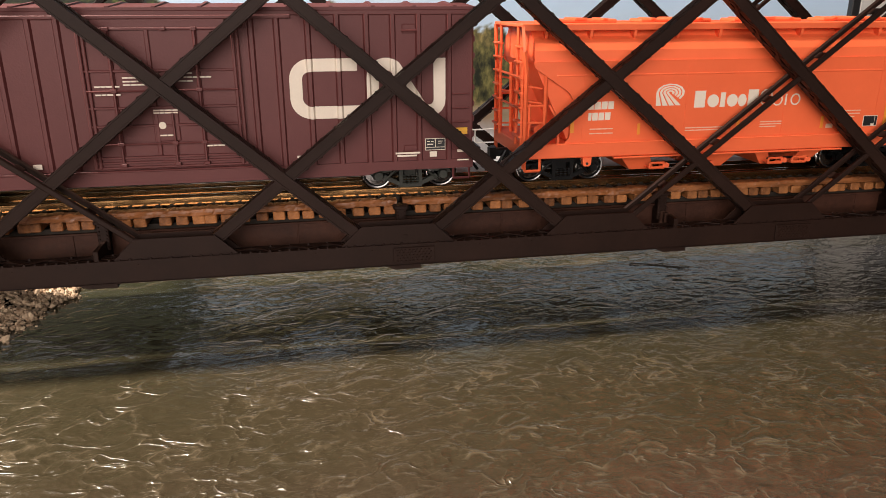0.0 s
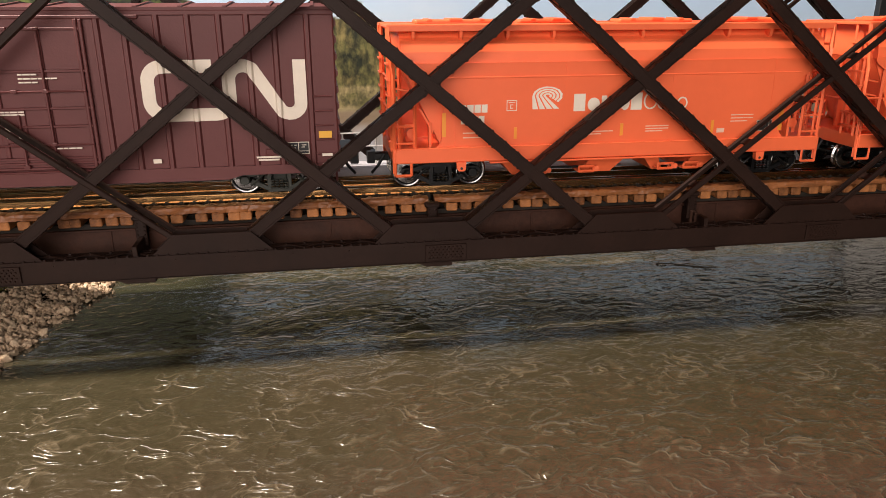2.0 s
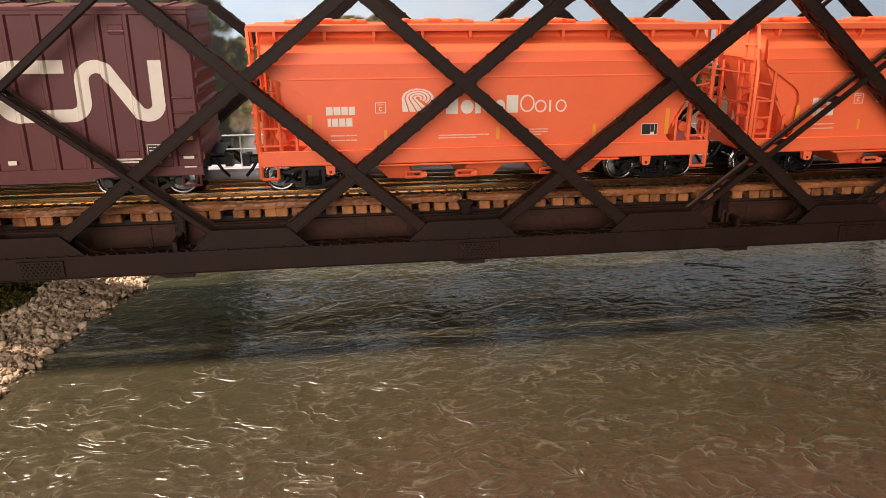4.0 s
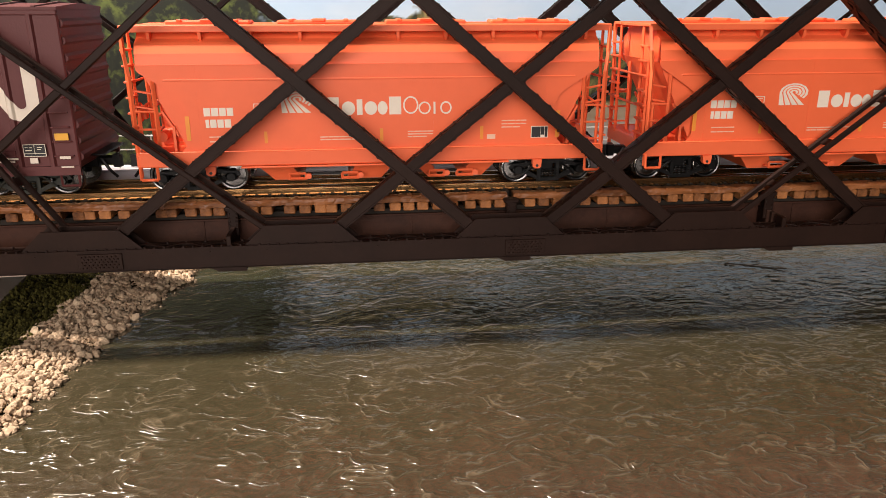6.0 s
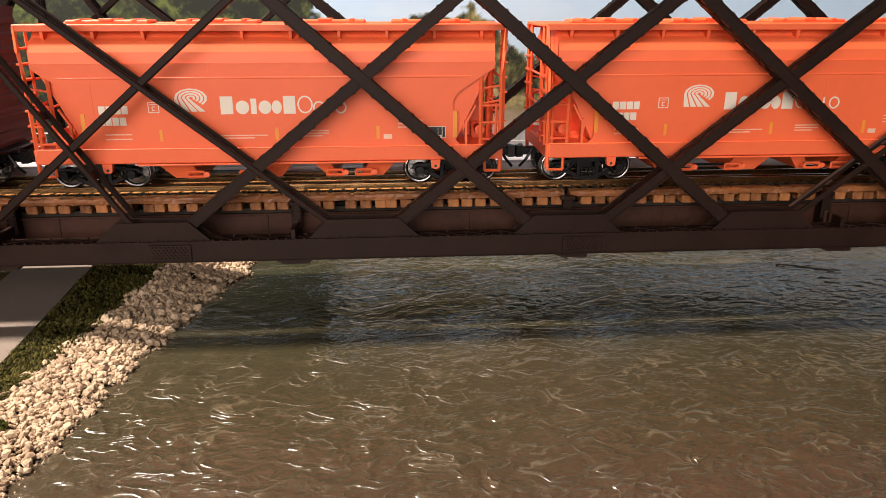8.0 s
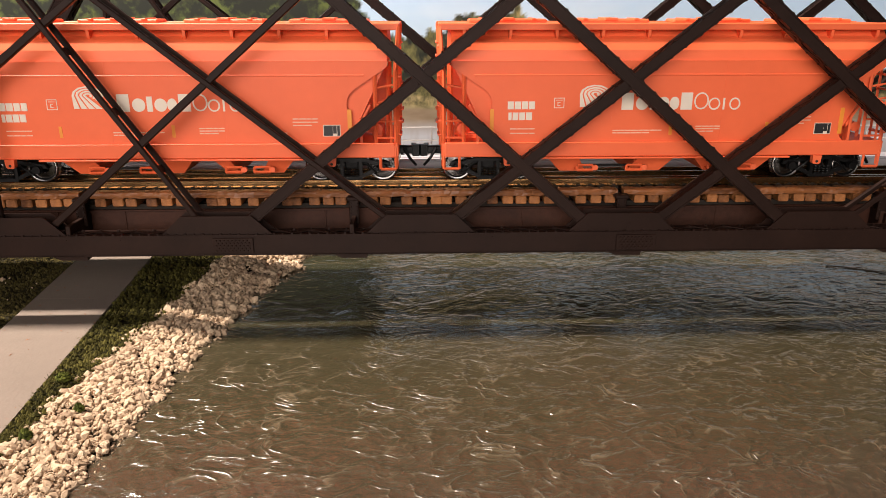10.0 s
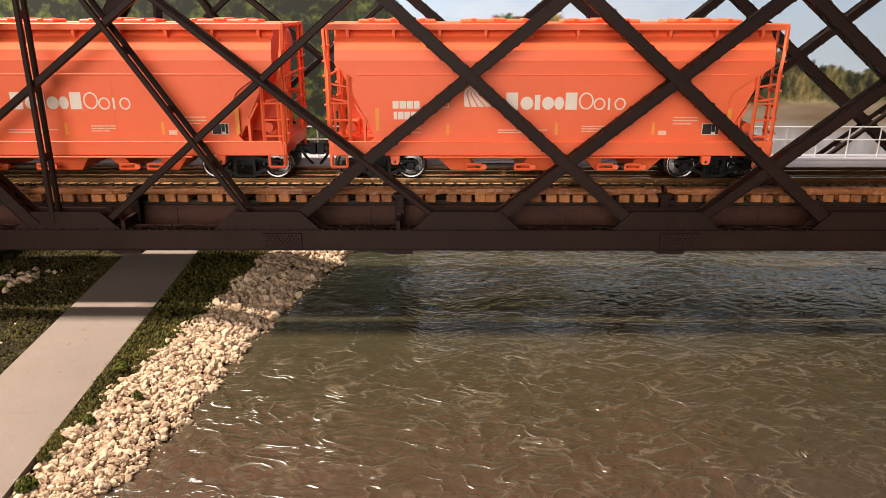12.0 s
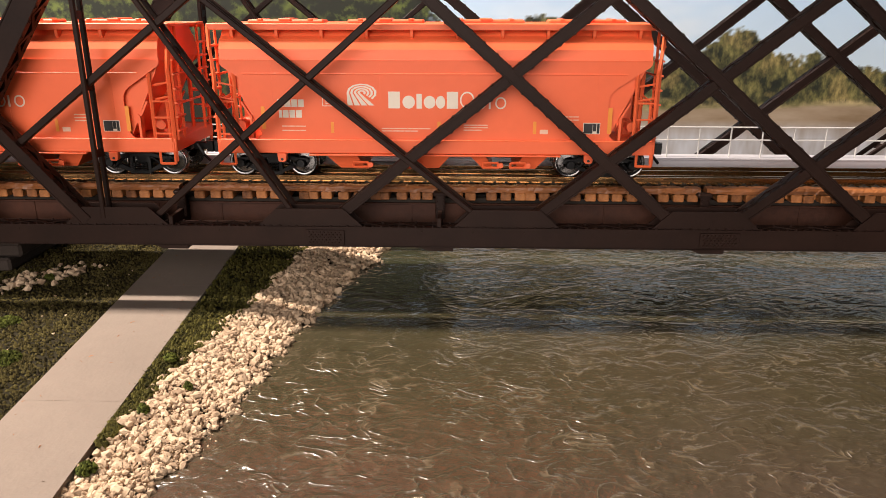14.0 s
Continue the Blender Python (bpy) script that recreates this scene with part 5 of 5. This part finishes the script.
def build_boxcar():
    car = thing("box_car", "dark maroon plug-door boxcar with exterior ribs and white stripe emblem", "boxcar")
    L, H = 8.85, 1.80
    RIBS = (-8.1, -7.2, -6.45, -5.7, -4.9, -4.05, -3.2, -2.5, 2.5, 3.2, 4.05, 4.87, 5.7, 6.45, 7.2, 8.1)
    part("body", Shape().cbox(-L, -H, 0.98, L, H, 5.45, 0.04), MAROON, car)
    roof = Shape().prism([(-1.86, 5.42), (-1.86, 5.50), (0, 5.60), (1.86, 5.50), (1.86, 5.42)], "x", -L - 0.02, L + 0.02)
    part("roof", roof, MAROON, car)
    for k in range(15):
        x = -L + 0.6 + k * 1.18
        seam = Shape().prism([(-1.87, 5.48), (0, 5.6), (1.87, 5.48), (1.87, 5.53), (0, 5.65), (-1.87, 5.53)], "x", x - 0.05, x + 0.05)
        part("roof_seam", seam, MAROON, car)
    for s in (-1, 1):
        def ys(a, b):
            return sorted((s * (H + a), s * (H + b)))
        sill = Shape()
        a, b = ys(-0.03, 0.07)
        sill.prism([(-L, 1.05), (L, 1.05), (L, 0.78), (6.0, 0.78), (5.6, 0.66), (-5.6, 0.66), (-6.0, 0.78), (-L, 0.78)], "y", a, b)
        part("side_sill", sill, MAROON, car)
        pl = Shape()
        a, b = ys(-0.02, 0.06)
        pl.cbox(-L, a, 5.28, L, b, 5.42, 0.02).cbox(-3.9, *ys(-0.02, 0.1)[:1], 5.20, 3.6, ys(-0.02, 0.1)[1], 5.30, 0.02)
        part("top_rail", pl, MAROON, car)
        for x in RIBS:
            rb = Shape()
            rb.prism([(x - 0.1, s * (H - 0.01)), (x - 0.05, s * (H + 0.085)), (x + 0.05, s * (H + 0.085)), (x + 0.1, s * (H - 0.01))], "z", 1.05, 5.3)
            part("side_post", rb, MAROON, car)
        # plug door with panels, locking rods and tracks
        door = part("door", Shape().cbox(-2.05, *ys(-0.02, 0.05)[:1], 1.12, 2.15, ys(-0.02, 0.05)[1], 5.22, 0.02), MAROON, car, "maroon plug door")
        fr = Shape()
        for x in (-2.0, -1.88, 2.0, 2.12):
            fr.cbox(x - 0.045, *ys(0.0, 0.14)[:1], 1.15, x + 0.045, ys(0.0, 0.14)[1], 5.2, 0.02)
        for z in (1.18, 1.32, 1.46, 2.35, 2.85, 3.85, 4.95):
            fr.cbox(-2.0, *ys(0.03, 0.12)[:1], z - 0.035, 2.1, ys(0.03, 0.12)[1], z + 0.035, 0.015)
        for x in (-1.25, -0.25, 1.0):
            fr.cbox(x - 0.06, *ys(0.03, 0.11)[:1], 1.5, x + 0.06, ys(0.03, 0.11)[1], 4.95, 0.02)
        part("door_ribs", fr, MAROON, door)
        for z in (1.85, 3.32):
            part("locking_rod", Shape().rod((-1.95, s * (H + 0.15), z), (2.05, s * (H + 0.15), z), 0.03, 6), MAROON, door)
        for x in (-1.25, 1.0, 0.2):
            rods = Shape().rod((x, s * (H + 0.15), 1.2), (x, s * (H + 0.15), 5.0 if x != 0.2 else 2.7), 0.035, 6)
            for z in (1.25, 1.85, 3.32, 4.95):
                rods.cbox(x - 0.08, *ys(0.05, 0.2)[:1], z - 0.05, x + 0.08, ys(0.05, 0.2)[1], z + 0.05, 0.015)
            part("locking_rod", rods, MAROON, door)
        tr = Shape().cbox(-4.6, *ys(0.0, 0.12)[:1], 1.04, 2.6, ys(0.0, 0.12)[1], 1.10, 0.02).cbox(-0.35, *ys(0.05, 0.1)[:1], 1.9, 0.35, ys(0.05, 0.1)[1], 2.85, 0.02)
        part("door_track", tr, MAROON, door)
        for z in (1.55, 5.05):
            pan = Shape().cbox(6.72, *ys(0.0, 0.05)[:1], z - 0.28, 7.12, ys(0.0, 0.05)[1], z - 0.02, 0.02).rod((6.7, s * (H + 0.07), z - 0.2), (7.15, s * (H + 0.07), z - 0.2), 0.03, 6)
            part("tack_board", pan, MAROON, car)
        for x in (8.45, -8.45):
            for k in range(5):
                z = 1.35 + k * 0.42
                part("grab_iron", Shape().pipe([(x - 0.25, s * H, z), (x - 0.25, s * (H + 0.08), z), (x + 0.25, s * (H + 0.08), z), (x + 0.25, s * H, z)], 0.025, 6), MAROON, car)
        y = s * (H + 0.088)

        def flip(boxes):
            return boxes if s < 0 else [(-x1, z0, -x0, z1) for x0, z0, x1, z1 in boxes]

        # emblem: one continuous white band bent round corners
        def rib_rise(x):
            near = min(abs(x - r) for r in RIBS)
            return 0.085 if near < 0.05 else max(0.0, 0.085 * (0.1 - near) / 0.05)

        def band(pts, w):
            """The stripe, painted over side and ribs alike."""
            fine = []
            for p, q in zip(pts, pts[1:]):
                k = max(1, int(math.dist(p, q) / 0.018))
                fine += [(p[0] + (q[0] - p[0]) * i / k, p[1] + (q[1] - p[1]) * i / k) for i in range(k)]
            fine.append(pts[-1])
            fine = [(x, 3.245 + (z - 3.215) * 0.955) for x, z in fine]
            m, n, v, f = (-1 if s > 0 else 1), 20, [], []
            for i, p in enumerate(fine):
                d = (Vector(fine[min(len(fine) - 1, i + 1)]) - Vector(fine[max(0, i - 1)])).normalized()
                for k in range(n + 1):
                    o = w * (k / n - 0.5)
                    x, z = p[0] - d.y * o, p[1] + d.x * o
                    v.append((x * m, s * (H + rib_rise(x) + 0.02), z))
            for i in range(len(fine) - 1):
                for k in range(n):
                    c = i * (n + 1) + k
                    f.append((c, c + 1, c + n + 2, c + n + 1))
            return Shape().add(v, f)

        def arc(cx, cz, r, a0, a1, n=8):
            return [(cx + r * math.cos(math.radians(a0 + (a1 - a0) * i / n)), cz + r * math.sin(math.radians(a0 + (a1 - a0) * i / n))) for i in range(n + 1)]

        w = 0.36
        pts = [(5.40, 3.92)] + arc(4.06, 3.50, 0.42, 90, 180) + arc(4.06, 2.93, 0.42, 180, 270) + [(5.40, 2.51)] + arc(5.42, 2.93, 0.42, 270, 360) + arc(6.24, 3.52, 0.40, 180, 50)
        pts += arc(7.50, 2.80, 0.32, 212, 360) + [(7.82, 4.08)]
        part("emblem", band(pts, w), WHITE_INK, car, "white continuous stripe emblem")
        small = []
        for x, z, n in ((-1.0, 3.65, 4), (-1.0, 3.55, 5), (-1.0, 3.46, 5), (0.35, 3.75, 3), (0.35, 3.64, 6), (0.35, 3.54, 3), (-1.75, 3.42, 4), (-1.75, 3.2, 4), (-0.3, 2.75, 4), (-0.3, 2.68, 4), (-0.2, 2.05, 2), (1.05, 1.72, 4)):
            small += word(x, z, 0.04, [0.11 + 0.04 * ((i * 5 + n) % 3) for i in range(n)], 0.018)
        small += [(6.45, 1.28, 7.2, 1.33), (6.5, 1.2, 7.1, 1.25), (8.35, 1.28, 8.65, 1.36), (8.35, 1.02, 8.7, 1.06)]
        tagged(marks(car, "small_print", flip(small), WHITE_INK, s * (H + 0.125), "rows of small white print"), kind="stuff")
        for patch in flip([(3.55, 1.22, 3.78, 1.34), (7.5, 1.16, 7.72, 1.32), (-3.65, 1.22, -3.42, 1.36), (-2.4, 1.5, -2.25, 1.6)]):
            marks(car, "white_patch", [patch], WHITE_INK, y)
        marks(car, "label_border", flip([(7.36, 1.36, 7.98, 1.72)]), WHITE_INK, y)
        marks(car, "label_plate", flip([(7.38, 1.46, 7.66, 1.70), (7.68, 1.46, 7.96, 1.70), (7.38, 1.38, 7.96, 1.44)]), BLACK_INK, y * 1.006, "black label plate")
        marks(car, "label_print", flip([(7.42, 1.62, 7.5, 1.64), (7.54, 1.62, 7.62, 1.64), (7.42, 1.53, 7.6, 1.56), (7.76, 1.62, 7.9, 1.64), (7.76, 1.56, 7.86, 1.58)]), WHITE_INK, y * 1.011)
        marks(car, "yellow_label", flip([(8.28, 1.82, 8.66, 2.02)]), YELLOW_INK, y, "yellow label")
        disc = Shape().rod((-0.1 * -s, s * (H + 0.12), 2.35), (-0.1 * -s, s * (H + 0.135), 2.35), 0.1, 16)
        part("round_label", disc, WHITE_INK, car, "small white round label")
    for e in (-1, 1):
        end = Shape()
        for k in range(9):
            z = 1.3 + k * 0.47
            end.prism([(e * (L - 0.01), z - 0.14), (e * (L + 0.07), z - 0.05), (e * (L + 0.07), z + 0.05), (e * (L - 0.01), z + 0.14)], "y", -1.68, 1.68)
        part("end_ribs", end, MAROON, car)
        part("end_platform", Shape().cbox(min(e * L, e * (L + 0.45)), -1.0, 1.18, max(e * L, e * (L + 0.45)), 1.0, 1.24, 0.02), BLACK, car)
        build_truck(car, e * (L - 1.85), GREY_TRUCK)
        coupler(car, e, L - 0.1)
        for s in (-1, 1):
            st = Shape().pipe([(e * 8.75, s * 1.8, 0.95), (e * 8.75, s * 1.8, 0.45), (e * 8.25, s * 1.8, 0.45), (e * 8.25, s * 1.8, 0.95)], 0.035, 4)
            part("side_step", st, MAROON, car)
    part("centre_sill", Shape().cbox(-L, -0.35, 0.7, L, 0.35, 1.0, 0.03), BLACK, car, "black centre sill")
    return car


boxcar = build_boxcar()
hopper_a = build_hopper((0.1, 0.18, 0.18, 0.18))
hopper_b = build_hopper((0.1, 0.18, 0.18, 0.19))


def motions():
    """The train rolls steadily towards lower x and its wheels turn with it."""
    for car, x in ((boxcar, BOXCAR_AT), (hopper_a, HOPPER_AT), (hopper_b, HOPPER_AT + HOPPER_PITCH)):
        walk(car, [(t, pose((x - SPEED * t) * CM, TRACK_Y * CM, RAIL_Z * CM)) for t in (0, 3.5, 7, 10.5, 14)])
    turn = -math.degrees(SPEED / WHEEL_R)
    for wheels, wx in TURNING:
        walk(wheels, [(k * 0.25, pose(wx * CM, 0, WHEEL_R * CM, 0, turn * k * 0.25, 0)) for k in range(57)])


motions()
